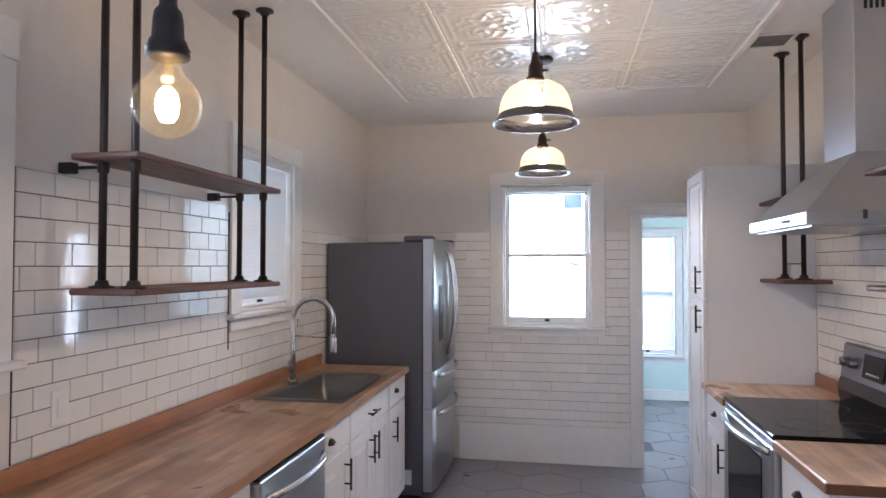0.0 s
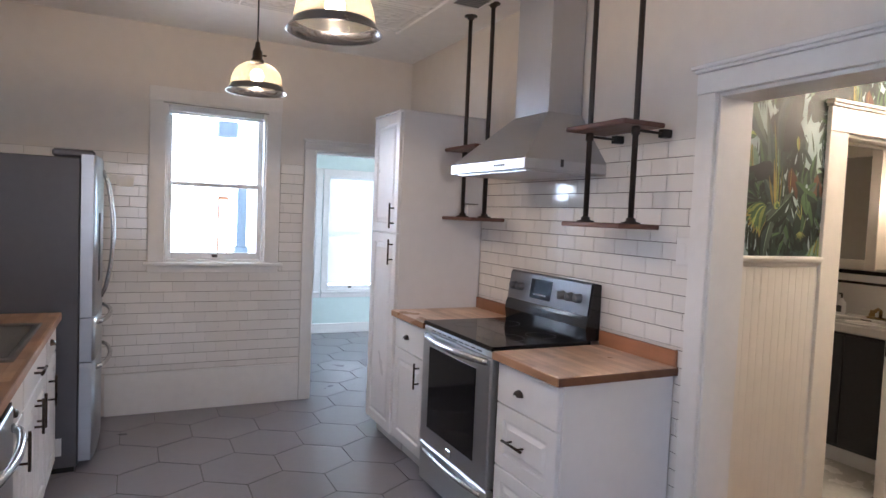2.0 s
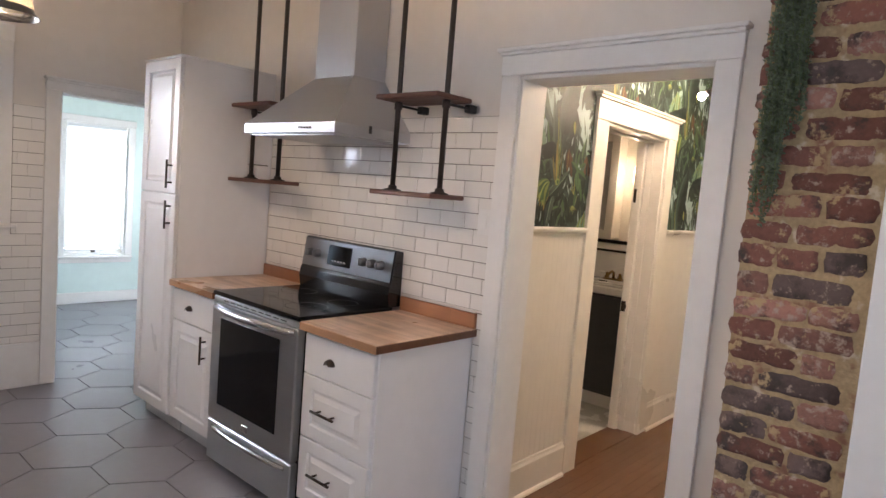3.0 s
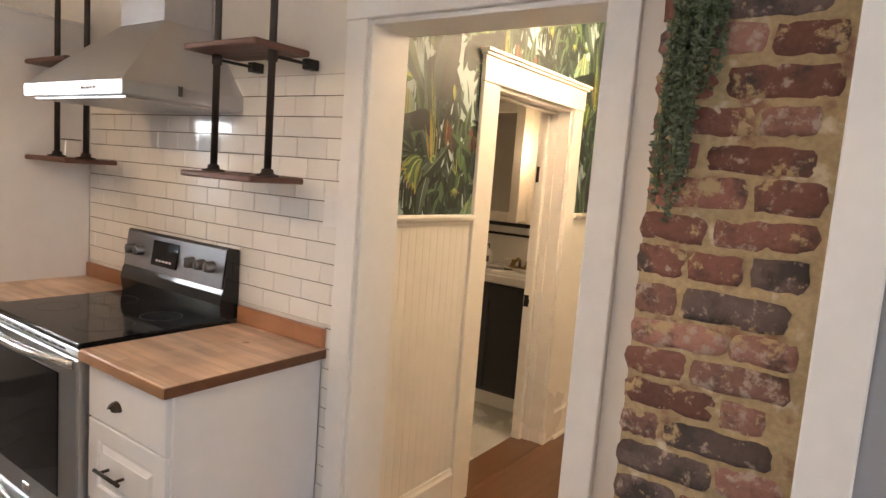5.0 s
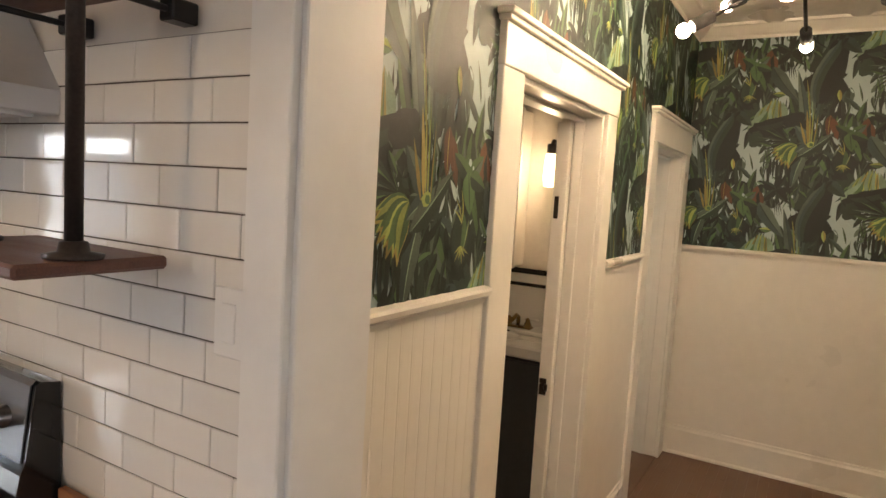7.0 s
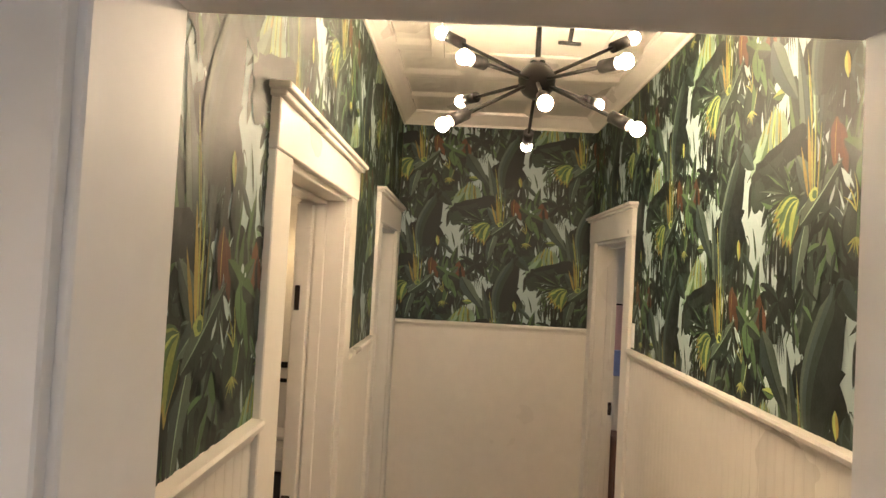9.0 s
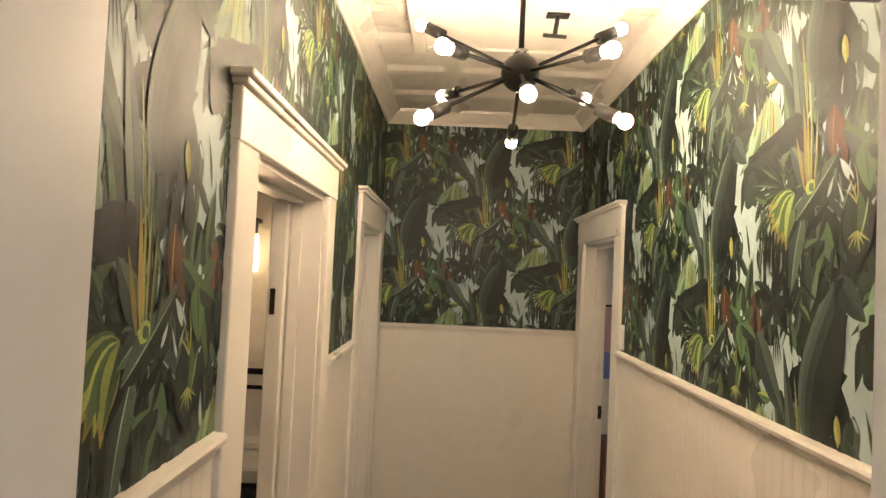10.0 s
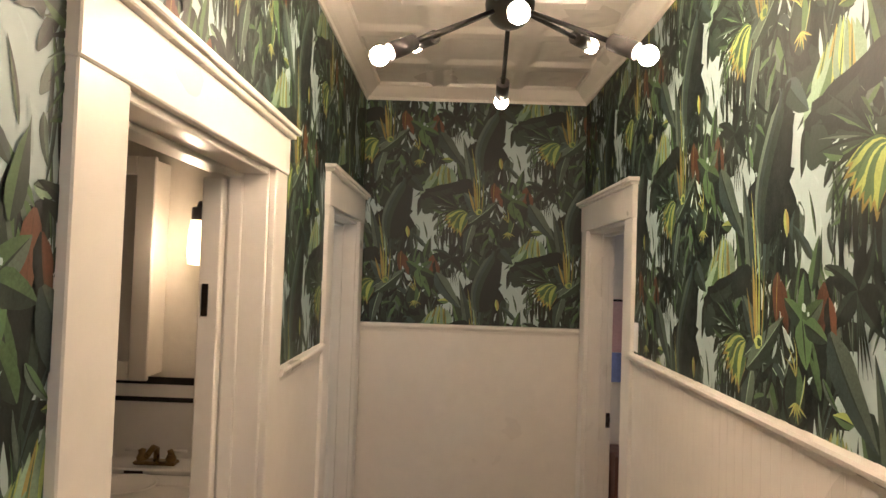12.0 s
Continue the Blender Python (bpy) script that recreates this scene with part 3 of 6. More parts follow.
door_hall = doorway("door_1", 'y', XR, -1, HALLDOOR[0], HALLDOOR[1], 2.045, 0.19, (0.080, 0.084), M["trim"], "wide white-cased opening without a door leaf", 0.006, 0.112)
door_bath = doorway("door_2", 'x', 2.63, -1, D1[0], D1[1], D1[3], 0.17, (0.134, 0.116), M["hallwhite"], "cream cased bathroom doorway with moulded cap")
door_side = doorway("door_3", 'x', 2.63, -1, D2[0], D2[1], D2[3], 0.17, 0.125, M["hallwhite"], "cream cased doorway near the hall end", capz=0.165)
door_bed = doorway("door_4", 'x', 1.335, 1, D3[0], D3[1], D3[3], 0.135, 0.12, M["hallwhite"], "cream cased bedroom doorway with latch plate", capz=0.165)
door_porch = doorway("door_5", 'x', YF, -1, 1.0, 1.79, 1.985, 0.13, 0.085, M["trim"], "white-cased open doorway to the sunroom", 0.002, 0.08)
for ob, (u0, u1, z0, zt), ya, yb in ((door_bath, D1, 2.715, 2.728), (door_side, D2, 2.715, 2.728), (door_bed, D3, 1.245, 1.258)):
    for a, b in ((u0 + 0.016, u0 + 0.028), (u1 - 0.028, u1 - 0.016)):
        part("door_stop", bmb((a, b, ya - 0.016, yb + 0.01, 0, zt - 0.017), b=0.003), M["hallwhite"], ob)
    part("door_stop", bmb((u0 + 0.028, u1 - 0.028, ya - 0.016, yb + 0.01, zt - 0.03, zt - 0.017), b=0.003), M["hallwhite"], ob)
part("inner_jamb", bmb((3.5325, D1[1] - 0.0165, 2.745, 2.801, 0, D1[3] - 0.034), b=0.003), M["hallwhite"], door_bath)
JX = 3.548
bm = bmb((JX - 0.020, JX - 0.0155, 2.765, 2.795, 0.825, 0.895), b=0.001)
box(bm, JX - 0.030, JX - 0.019, 2.758, 2.772, 0.845, 0.875, 0.002)
part("strike_plate", bm, M["bronze"], door_bath, "dark bronze strike plate")
part("strike_plate", bmb((JX - 0.020, JX - 0.0155, 2.772, 2.790, 1.56, 1.65), b=0.001), M["bronze"], door_bath, "dark bronze hinge plate")
bm = bmb((D3[1] - 0.020, D3[1] - 0.0155, 1.205, 1.232, 0.875, 0.955), b=0.001)
box(bm, D3[1] - 0.032, D3[1] - 0.019, 1.206, 1.222, 0.905, 0.930, 0.002)
part("strike_plate", bm, M["bronze"], door_bed, "dark bronze strike plate")

# kitchen baseboards on the window wall
bm = bmb((-0.45, 0.912, YF - 0.02, YF, 0, 0.30), b=0.004)
struct("baseboard", bm, M["trim"], "tall white painted baseboard under subway tile", "baseboard")
bm = bmb((0.92, 3.3, 8.335, 8.36, 0, 0.12), (0.92, 0.94, YF + 0.13, 8.335, 0, 0.12), b=0.003)
struct("baseboard_porch", bm, M["trim"], "white sunroom baseboard", "baseboard")


def window(name, axis, face, d, u0, u1, z0, z1, wallt, label, leg=0.11, horn=0.03, head=0.12, blind=None, sash=True, apron=0.07):
    """A double-hung window in the hole; d: the side of the room. blind: (bottom, pitch) of slats."""
    def put(bm, ua, ub, pa, pb, za, zb, b=0.003):
        if axis == 'y':
            box(bm, face + d * pa, face + d * pb, ua, ub, za, zb, b)
        else:
            box(bm, ua, ub, face + d * pa, face + d * pb, za, zb, b)
    bm = bmesh.new()
    put(bm, u0 - 0.001, u0 + 0.018, 0.0, -wallt, z0, z1)
    put(bm, u1 - 0.018, u1 + 0.001, 0.0, -wallt, z0, z1)
    put(bm, u0 + 0.018, u1 - 0.018, 0.0, -wallt, z1 - 0.018, z1 + 0.001)
    put(bm, u0 + 0.018, u1 - 0.018, -0.02, -wallt, z0 - 0.001, z0 + 0.02)
    ob = struct(name, bm, M["trim"], label, "window")
    for a, b in ((u0 - leg, u0 + 0.005), (u1 - 0.005, u1 + leg)):
        bm = bmesh.new()
        put(bm, a, b, 0.0, 0.020, z0 + 0.001, z1)
        part("casing", bm, M["trim"], ob)
    bm = bmesh.new()
    put(bm, u0 - leg - 0.004, u1 + leg + 0.004, 0.0, 0.024, z1, z1 + head)
    part("head_casing", bm, M["trim"], ob)
    bm = bmesh.new()
    put(bm, u0 - leg - horn, u1 + leg + horn, -0.02, 0.050, z0 - 0.026, z0 + 0.001, 0.006)
    part("window_sill", bm, M["trim"], ob)
    if apron:
        bm = bmesh.new()
        put(bm, u0 - leg, u1 + leg, 0.0, 0.016, z0 - 0.026 - apron, z0 - 0.026)
        part("apron", bm, M["trim"], ob)
    zm = (z0 + z1) / 2
    for za, zb, q in ((z0 + 0.02, zm + 0.016, 0.055), (zm - 0.016, z1 - 0.018, 0.085)):
        bm = bmesh.new()
        s = 0.034
        put(bm, u0 + 0.018, u0 + 0.018 + s, -q, -q - 0.028, za, zb)
        put(bm, u1 - 0.018 - s, u1 - 0.018, -q, -q - 0.028, za, zb)
        put(bm, u0 + 0.018 + s, u1 - 0.018 - s, -q, -q - 0.028, za, za + (0.05 if za < zm - 0.2 else 0.03))
        put(bm, u0 + 0.018 + s, u1 - 0.018 - s, -q, -q - 0.028, zb - 0.03, zb)
        sh = part("window_frame", bm, M["trim"], ob)
        bm = bmesh.new()
        put(bm, u0 + 0.05, u1 - 0.05, -q - 0.012, -q - 0.016, za + 0.03, zb - 0.03, 0)
        pn = part("pane", bm, M["glass"], sh)
        pn.visible_shadow = False
    bm = bmesh.new()
    put(bm, (u0 + u1) / 2 - 0.02, (u0 + u1) / 2 + 0.02, -0.035, -0.055, z0 + 0.035, z0 + 0.055)
    part("sash_lift", bm, M["bronze"], ob, "dark bronze sash lift")
    if blind:
        zb, pitch = blind
        bm = bmesh.new()
        put(bm, u0 + 0.02, u1 - 0.02, -0.012, -0.05, z1 - 0.05, z1 - 0.018)
        part("headrail", bm, M["blind"], ob)
        bm = bmesh.new()
        n = int((z1 - 0.042 - zb) / pitch)
        for i in range(n):
            z = z1 - 0.042 - i * pitch
            for c in (-1,):
                ws = [(-0.026, 0.0), (-0.029, -pitch * 0.55), (-0.034, -pitch * 1.12)]
                rows = []
                for o, dz in ws:
                    row = []
                    for u in (u0 + 0.024, u1 - 0.024):
                        row.append(bm.verts.new((face + d * o, u, z + dz) if axis == 'y' else (u, face + d * o, z + dz)))
                    rows.append(row)
                for q0, q1 in zip(rows, rows[1:]):
                    bm.faces.new((q0[0], q0[1], q1[1], q1[0])).smooth = True
        part("blind", bm, M["shade"], ob, "closed white horizontal blind")
        bm = bmesh.new()
        put(bm, u0 + 0.022, u1 - 0.022, -0.018, -0.042, zb - 0.02, zb - 0.005)
        part("bottom_rail", bm, M["blind"], ob)
    return ob


def shade_material():
    m = bpy.data.materials.new("daylit_blind")
    m.use_nodes = True
    N, L = m.node_tree.nodes, m.node_tree.links
    b = N["Principled BSDF"]
    b.inputs["Base Color"].default_value = (0.74, 0.76, 0.78, 1)
    b.inputs["Roughness"].default_value = 0.5
    t, mx = N.new("ShaderNodeBsdfTranslucent"), N.new("ShaderNodeMixShader")
    t.inputs[0].default_value = (0.80, 0.88, 0.95, 1)
    mx.inputs[0].default_value = 0.008
    L.new(b.outputs[0], mx.inputs[1])
    L.new(t.outputs[0], mx.inputs[2])
    L.new(mx.outputs[0], N["Material Output"].inputs["Surface"])
    return m


M["shade"] = shade_material()
window("window_1", 'y', XL, 1, *SINKWIN, 0.13, "white sink window with closed horizontal blind", leg=0.105, horn=0.025, head=0.11, blind=(1.385, 0.025), apron=0.06)
window("window_2", 'y', XL, 1, *NEARWIN, 0.13, "white double-hung side window over counter", leg=0.105)
w3 = window("window_3", 'x', YF, -1, *FARWIN, 0.13, "bright white double-hung window with raised blind", leg=0.105, horn=0.03, head=0.10, apron=0.05)
part("blind", bmb((-0.06, 0.60, YF + 0.002, YF + 0.045, 2.185, 2.226), (-0.06, 0.60, YF + 0.006, YF + 0.04, 2.165, 2.182), b=0.004), M["blind"], w3, "raised white blind stack")
part("curtain_rod", bmt([(-0.10, YF - 0.03, 2.235), (0.63, YF - 0.03, 2.225)], 0.004, 8), M["chrome"], w3)
for i, p in enumerate(PW):
    window("window_%d" % (4 + i), 'x', 8.36, -1, *p, 0.10, "tall sunroom window with closed white blind", leg=0.07, horn=0.0, head=0.07, blind=(0.60, 0.025), apron=0.05)

# ---- outside ----
bm = bmb((-9, 9, 12.0, 12.05, -1, 9))
tagged(new("backdrop", mesh_of("backdrop", bm, M["outside"])), "blank overexposed daylight beyond the windows", "backdrop", kind="structure")
bm = bmb((-8.05, -8.0, -6, 11.9, -1, 9))
tagged(new("backdrop_west", mesh_of("backdrop_west", bm, M["outside_west"])), "blank overexposed daylight beyond the side windows", "backdrop", kind="structure")
bm = bmb((-30, 30, -30, 30, -0.6, -0.5))
struct("ground", bm, M["mortar"], "dry sandy yard ground", "ground")
bm = bmb((-0.9, 0.79, YF + 0.14, 8.4, -0.3, -0.04))
struct("pavement", bm, M["toe"], "pale concrete porch slab", "porch")
# added out of view: blocks low daylight from the window's reflection in the tiles
struct("wall_porch", bmb((-0.98, -0.90, YF + 0.14, 8.4, -0.3, 1.80), b=0.004), M["postblue"], "unseen blue-grey side wall added to darken window reflections", "wall")
lamp = thing("porch_light", "grey box lamp hanging on the porch", "lamp", (0.51, 7.1, 2.775))
part("housing", bmb((0.42, 0.60, 7.02, 7.18, 2.17, 2.32), b=0.01), M["postblue"], lamp)
part("rod", bmt([(0.51, 7.1, 2.32), (0.51, 7.1, 2.775)], 0.008), M["black"], lamp)
struct("porch_ceiling", bmb((-0.9, 0.79, YF + 0.14, 8.4, 2.775, 2.85)), M["ceil"], "white porch ceiling", "ceiling")
post = thing("porch_post", "blue-grey painted porch post", "post", (0.70, 7.4, -0.04))
part("shaft", bmb((0.655, 0.745, 7.35, 7.45, -0.04, 1.75), b=0.008), M["postblue"], post)
part("foot", bmb((0.63, 0.77, 7.33, 7.47, -0.04, 1.12), b=0.01), M["postblue"], post)
leaf = thing("porch_screen", "open orange-brown wooden screen frame on the porch", "screen", (0.52, 7.5, -0.04))
part("frame", bmb((0.48, 0.50, 7.48, 7.52, -0.04, 1.62), (0.57, 0.585, 7.48, 7.52, -0.04, 1.62), (0.50, 0.57, 7.48, 7.52, 1.58, 1.62), (0.50, 0.57, 7.48, 7.52, -0.04, 0.02), b=0.003), M["orange"], leaf)

# ---- kitchen things ----
def bar_pull(p, axis, length, parent, out):
    """A black bar pull with two posts; p its middle on the face, out the direction away from it."""
    p, out = Vector(p), Vector(out)
    a = Vector((0, 0, 1)) if axis == 'z' else Vector((0, 1, 0))
    bm = bmesh.new()
    c = p + out * 0.032
    tube(bm, [c - a * length / 2, c + a * length / 2], 0.006, 10)
    for s in (-1, 1):
        q = p + a * s * length * 0.3
        tube(bm, [q, q + out * 0.032], 0.005, 8)
    return part("handle", bm, M["bronze"], parent, "dark bronze bar pull")


def cup_pull(p, parent, out):
    p, out = Vector(p), Vector(out)
    bm = bmesh.new()
    n, m = 16, 8
    rows = []
    for i in range(m + 1):
        a = math.pi / 2 * i / m
        row = []
        for k in range(n + 1):
            t = math.pi * k / n
            y, z = 0.030 * math.cos(t) * math.cos(a * 0.75), 0.026 * math.sin(t) * math.cos(a * 0.85) - 0.006
            row.append(bm.verts.new(p + Vector((0, y, z)) + out * (0.024 * math.sin(a))))
        rows.append(row)
    for q0, q1 in zip(rows, rows[1:]):
        for k in range(n):
            bm.faces.new((q0[k], q0[k + 1], q1[k + 1], q1[k])).smooth = True
    bm2 = bm
    tube(bm2, [p + Vector((0, -0.028, -0.004)) + out * 0.006, p + Vector((0, 0.028, -0.004)) + out * 0.006], 0.004, 8)
    return part("handle", bm2, M["bronze"], parent, "dark bronze cup pull")


def front(name, parent, x, d, y0, y1, z0, z1, raised=True):
    """A cabinet front in a plane of x, facing d: one routed slab, with a raised field where it is tall."""
    bm = bmesh.new()
    t = 0.019
    f = min(0.062, (y1 - y0) * 0.2, (z1 - z0) * 0.26)
    steps = [(0, 0), (0, t - 0.003), (0.003, t)]
    if raised:
        steps += [(f - 0.004, t), (f, t - 0.003), (f + 0.003, t - 0.009), (f + 0.014, t - 0.009)]
        if min(y1 - y0, z1 - z0) > 2 * f + 0.08:
            steps += [(f + 0.030, t - 0.002), (f + 0.032, t)]
    rings = []
    for i, o in steps:
        rings.append([bm.verts.new((x + d * o, y, z)) for y, z in ((y0 + i, z0 + i), (y1 - i, z0 + i), (y1 - i, z1 - i), (y0 + i, z1 - i))])
    for q0, q1 in zip(rings, rings[1:]):
        for k in range(4):
            bm.faces.new((q0[k], q0[(k + 1) % 4], q1[(k + 1) % 4], q1[k]))
    bm.faces.new(rings[-1])
    bm.faces.new(rings[0][::-1])
    bmesh.ops.recalc_face_normals(bm, faces=bm.faces[:])
    return part(name, bm, M["cabinet"], parent)


def base_cabinet(label, xb, xf, d, y0, y1, fronts, ztop=0.872):
    """A base unit between the wall xb and the front xf. fronts: (kind, y0, y1, z0, z1, pull, pull place)."""
    ob = thing("base_cabinet", label, "cabinet", ((xb + xf) / 2, (y0 + y1) / 2, 0), "white base cabinets")
    x = xf - d * 0.02
    part("body", bmb((xb, x, y0, y1, 0.10, ztop), b=0.002), M["cabinet"], ob)
    if ztop < 0.87:
        part("front_rail", bmb((x - d * 0.018, x, y0, y1, ztop, 0.872)), M["cabinet"], ob)
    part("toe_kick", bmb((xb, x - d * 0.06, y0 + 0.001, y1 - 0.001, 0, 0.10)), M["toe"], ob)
    for kind, a, b, z0, z1, pull, where in fronts:
        f = front(kind, ob, x, d, a, b, z0, z1, z1 - z0 > 0.19 or kind == "door")
        xo = x + d * 0.019
        if pull == "bar_z":
            bar_pull((xo, *where), 'z', 0.15, f, (d, 0, 0))
        elif pull == "bar_y":
            bar_pull((xo, *where), 'y', 0.15, f, (d, 0, 0))
        elif pull == "cup":
            cup_pull((xo, *where), f, (d, 0, 0))
    return ob


G = 0.003
# right-hand run
base_cabinet("white three-drawer base cabinet with raised panels beside stove", 1.797, 1.205, -1, 2.685, 3.155,
             [("drawer", 2.695, 3.145, 0.690, 0.862, "cup", (2.965, 0.765)),
              ("drawer", 2.695, 3.145, 0.405, 0.684, "bar_y", (2.965, 0.545)),
              ("drawer", 2.695, 3.145, 0.115, 0.399, "bar_y", (2.965, 0.262))])
base_cabinet("white base cabinet with drawer and door beside tall pantry", 1.797, 1.205, -1, 3.925, 4.398,
             [("drawer", 3.935, 4.392, 0.690, 0.862, "cup", (4.20, 0.77)),
              ("door", 3.935, 4.392, 0.115, 0.684, "bar_z", (4.01, 0.585))])
pan = thing("pantry_cabinet", "tall white pantry cabinet with two raised-panel doors", "cabinet", (1.5, 4.63, 0))
part("body", bmb((1.215, 1.797, 4.402, 4.860, 0.10, 2.150), b=0.002), M["cabinet"], pan)
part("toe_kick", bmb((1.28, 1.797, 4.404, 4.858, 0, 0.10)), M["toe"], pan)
part("top_trim", bmb((1.190, 1.797, 4.398, 4.864, 2.150, 2.162), b=0.003), M["cabinet"], pan)
for z0, z1, zc in ((0.115, 1.385, 1.27), (1.392, 2.145, 1.50)):
    dr = front("door", pan, 1.213, -1, 4.408, 4.856, z0, z1)
    bar_pull((1.194, 4.46, zc), 'z', 0.16, dr, (-1, 0, 0))


def top_slab(name, label, x0, x1, y0, y1, back, hole=None):
    ob = thing(name, label, "countertop", ((x0 + x1) / 2, (y0 + y1) / 2, 0.876))
    z0, z1 = 0.876, 0.914
    if hole:
        a0, a1, b0, b1 = hole
        bm = bmesh.new()
        ring = [(x0, y0), (x1, y0), (x1, y1), (x0, y1), (a0, b0), (a1, b0), (a1, b1), (a0, b1)]
        vs = [(x, y, z) for z in (z0, z1) for x, y in ring]
        fs = []
        for k in range(4):
            n = (k + 1) % 4
            fs += [(8 + k, 8 + n, 12 + n, 12 + k), (k, 4 + k, 4 + n, n), (k, n, 8 + n, 8 + k), (4 + k, 12 + k, 12 + n, 4 + n)]
        add_mesh(bm, vs, fs)
    else:
        bm = bmb((x0, x1, y0, y1, z0, z1), b=0.004)
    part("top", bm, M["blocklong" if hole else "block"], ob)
    xe, so = (x0, -1) if back > 0 else (x1, 1)
    # thin edge strips coloured darker than the top
    part("front_edge", bmb((xe, xe + so * 0.003, y0, y1, z0 + 0.002, z1 - 0.003), b=0.001), M["blockfront"], ob, "brown front edge, darker than the top")
    part("end_edge", bmb((x0, x1, y0 - 0.003, y0, z0 + 0.002, z1 - 0.003), b=0.001), M["blockedge"], ob, "dark brown end edge, darker than the top")
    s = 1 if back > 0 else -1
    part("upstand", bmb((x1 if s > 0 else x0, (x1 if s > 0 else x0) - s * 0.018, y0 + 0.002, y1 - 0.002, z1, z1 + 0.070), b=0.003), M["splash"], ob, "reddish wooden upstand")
    return ob


top_slab("countertop", "short oiled butcher-block countertop beside stove", 1.180, 1.797, 2.665, 3.158, 1)
top_slab("countertop", "short oiled butcher-block countertop between stove and pantry", 1.180, 1.797, 3.922, 4.398, 1)
# left-hand run
XW = -1.241
top_slab("countertop", "long oiled butcher-block countertop with sink cut-out", XW, -0.620, 1.20, 4.622, -1, (-1.115, -0.685, 3.475, 4.265))
base_cabinet("white base cabinet with drawer and door beside dishwasher", XW, -0.640, 1, 3.100, 3.500,
             [("drawer", 3.105, 3.495, 0.720, 0.862, "cup", (3.225, 0.79)), ("door", 3.105, 3.495, 0.115, 0.712, "bar_z", (3.42, 0.59))])
base_cabinet("white sink base cabinet with false drawer and two doors", XW, -0.640, 1, 3.505, 4.205,
             [("drawer", 3.510, 4.200, 0.720, 0.862, "bar_y", (3.84, 0.79)), ("door", 3.510, 3.852, 0.115, 0.712, "bar_z", (3.815, 0.60)),
              ("door", 3.858, 4.200, 0.115, 0.712, "bar_z", (3.895, 0.60))], 0.70)
base_cabinet("narrow white base cabinet beside refrigerator", XW, -0.640, 1, 4.228, 4.615,
             [("drawer", 4.233, 4.610, 0.720, 0.862, "cup", (4.37, 0.80)), ("door", 4.233, 4.610, 0.115, 0.712, "bar_z", (4.30, 0.58))])
base_cabinet("white base cabinet under long countertop", XW, -0.640, 1, 1.21, 2.485,
             [("door", 1.215, 1.845, 0.115, 0.862, "bar_z", (1.80, 0.70)), ("door", 1.850, 2.480, 0.115, 0.862, "bar_z", (1.90, 0.70))])
# near-black strip stands in for the shade between the two units
struct("filler_strip", bmb((-0.75, -0.665, 4.206, 4.227, 0.10, 0.872)), M["gap"], "black strip painting the shade in the gap between base cabinets", "trim")

dw = thing("dishwasher", "stainless dishwasher with bowed bar handle", "dishwasher", (-0.9, 2.79, 0))
part("body", bmb((XW, -0.655, 2.492, 3.094, 0.10, 0.870)), M["plastic"], dw)
part("toe_kick", bmb((XW, -0.71, 2.493, 3.093, 0, 0.10)), M["black"], dw)
part("door", bmb((-0.655, -0.612, 2.496, 3.090, 0.115, 0.858), b=0.006), M["steel"], dw)
bm = bmesh.new()
tube(bm, [(-0.612 + 0.052 * math.sin(math.pi * min(1, max(0, (k - 0) / 20))) ** 0.5, 2.53 + 0.53 * k / 20, 0.795) for k in range(21)], 0.013, 12)
part("handle", bm, M["chrome"], dw, "bowed steel bar handle")
part("control_strip", bmb((-0.655, -0.616, 2.497, 3.089, 0.858, 0.868)), M["black"], dw)

sink = thing("kitchen_sink", "deep stainless drop-in kitchen sink set in the counter", "sink", (-0.9, 3.87, 0.70))
a0, a1, b0, b1 = -1.135, -0.665, 3.455, 4.285
i0, i1, j0, j1 = -1.055, -0.695, 3.515, 4.195
z, zb = 0.9155, 0.72
bm = bmesh.new()
r0 = [(a0, b0, z), (a1, b0, z), (a1, b1, z), (a0, b1, z)]
r1 = [(a0 + 0.006, b0 + 0.006, z + 0.005), (a1 - 0.006, b0 + 0.006, z + 0.005), (a1 - 0.006, b1 - 0.006, z + 0.005), (a0 + 0.006, b1 - 0.006, z + 0.005)]
r2 = [(i0, j0, z + 0.003), (i1, j0, z + 0.003), (i1, j1, z + 0.003), (i0, j1, z + 0.003)]
r3 = [(i0 + 0.02, j0 + 0.02, zb), (i1 - 0.02, j0 + 0.02, zb), (i1 - 0.02, j1 - 0.02, zb), (i0 + 0.02, j1 - 0.02, zb)]
fs = [(4 * q + k, 4 * q + (k + 1) % 4, 4 * q + 4 + (k + 1) % 4, 4 * q + 4 + k) for q in range(3) for k in range(4)] + [(12, 13, 14, 15)]
add_mesh(bm, r0 + r1 + r2 + r3, fs)
bmesh.ops.bevel(bm, geom=[e for e in bm.edges if (e.verts[0].co.z < 0.9) != (e.verts[1].co.z < 0.9) or (e.verts[0].co.z < 0.9 and e.verts[1].co.z < 0.9)], offset=0.028, segments=4, affect='EDGES', profile=0.5)
for f in bm.faces:
    f.smooth = True
part("basin", bm, M["sinksteel"], sink)
part("drain", disc_bm((-0.88, 3.87, zb), 0.045, 0.004), M["chrome"], sink)

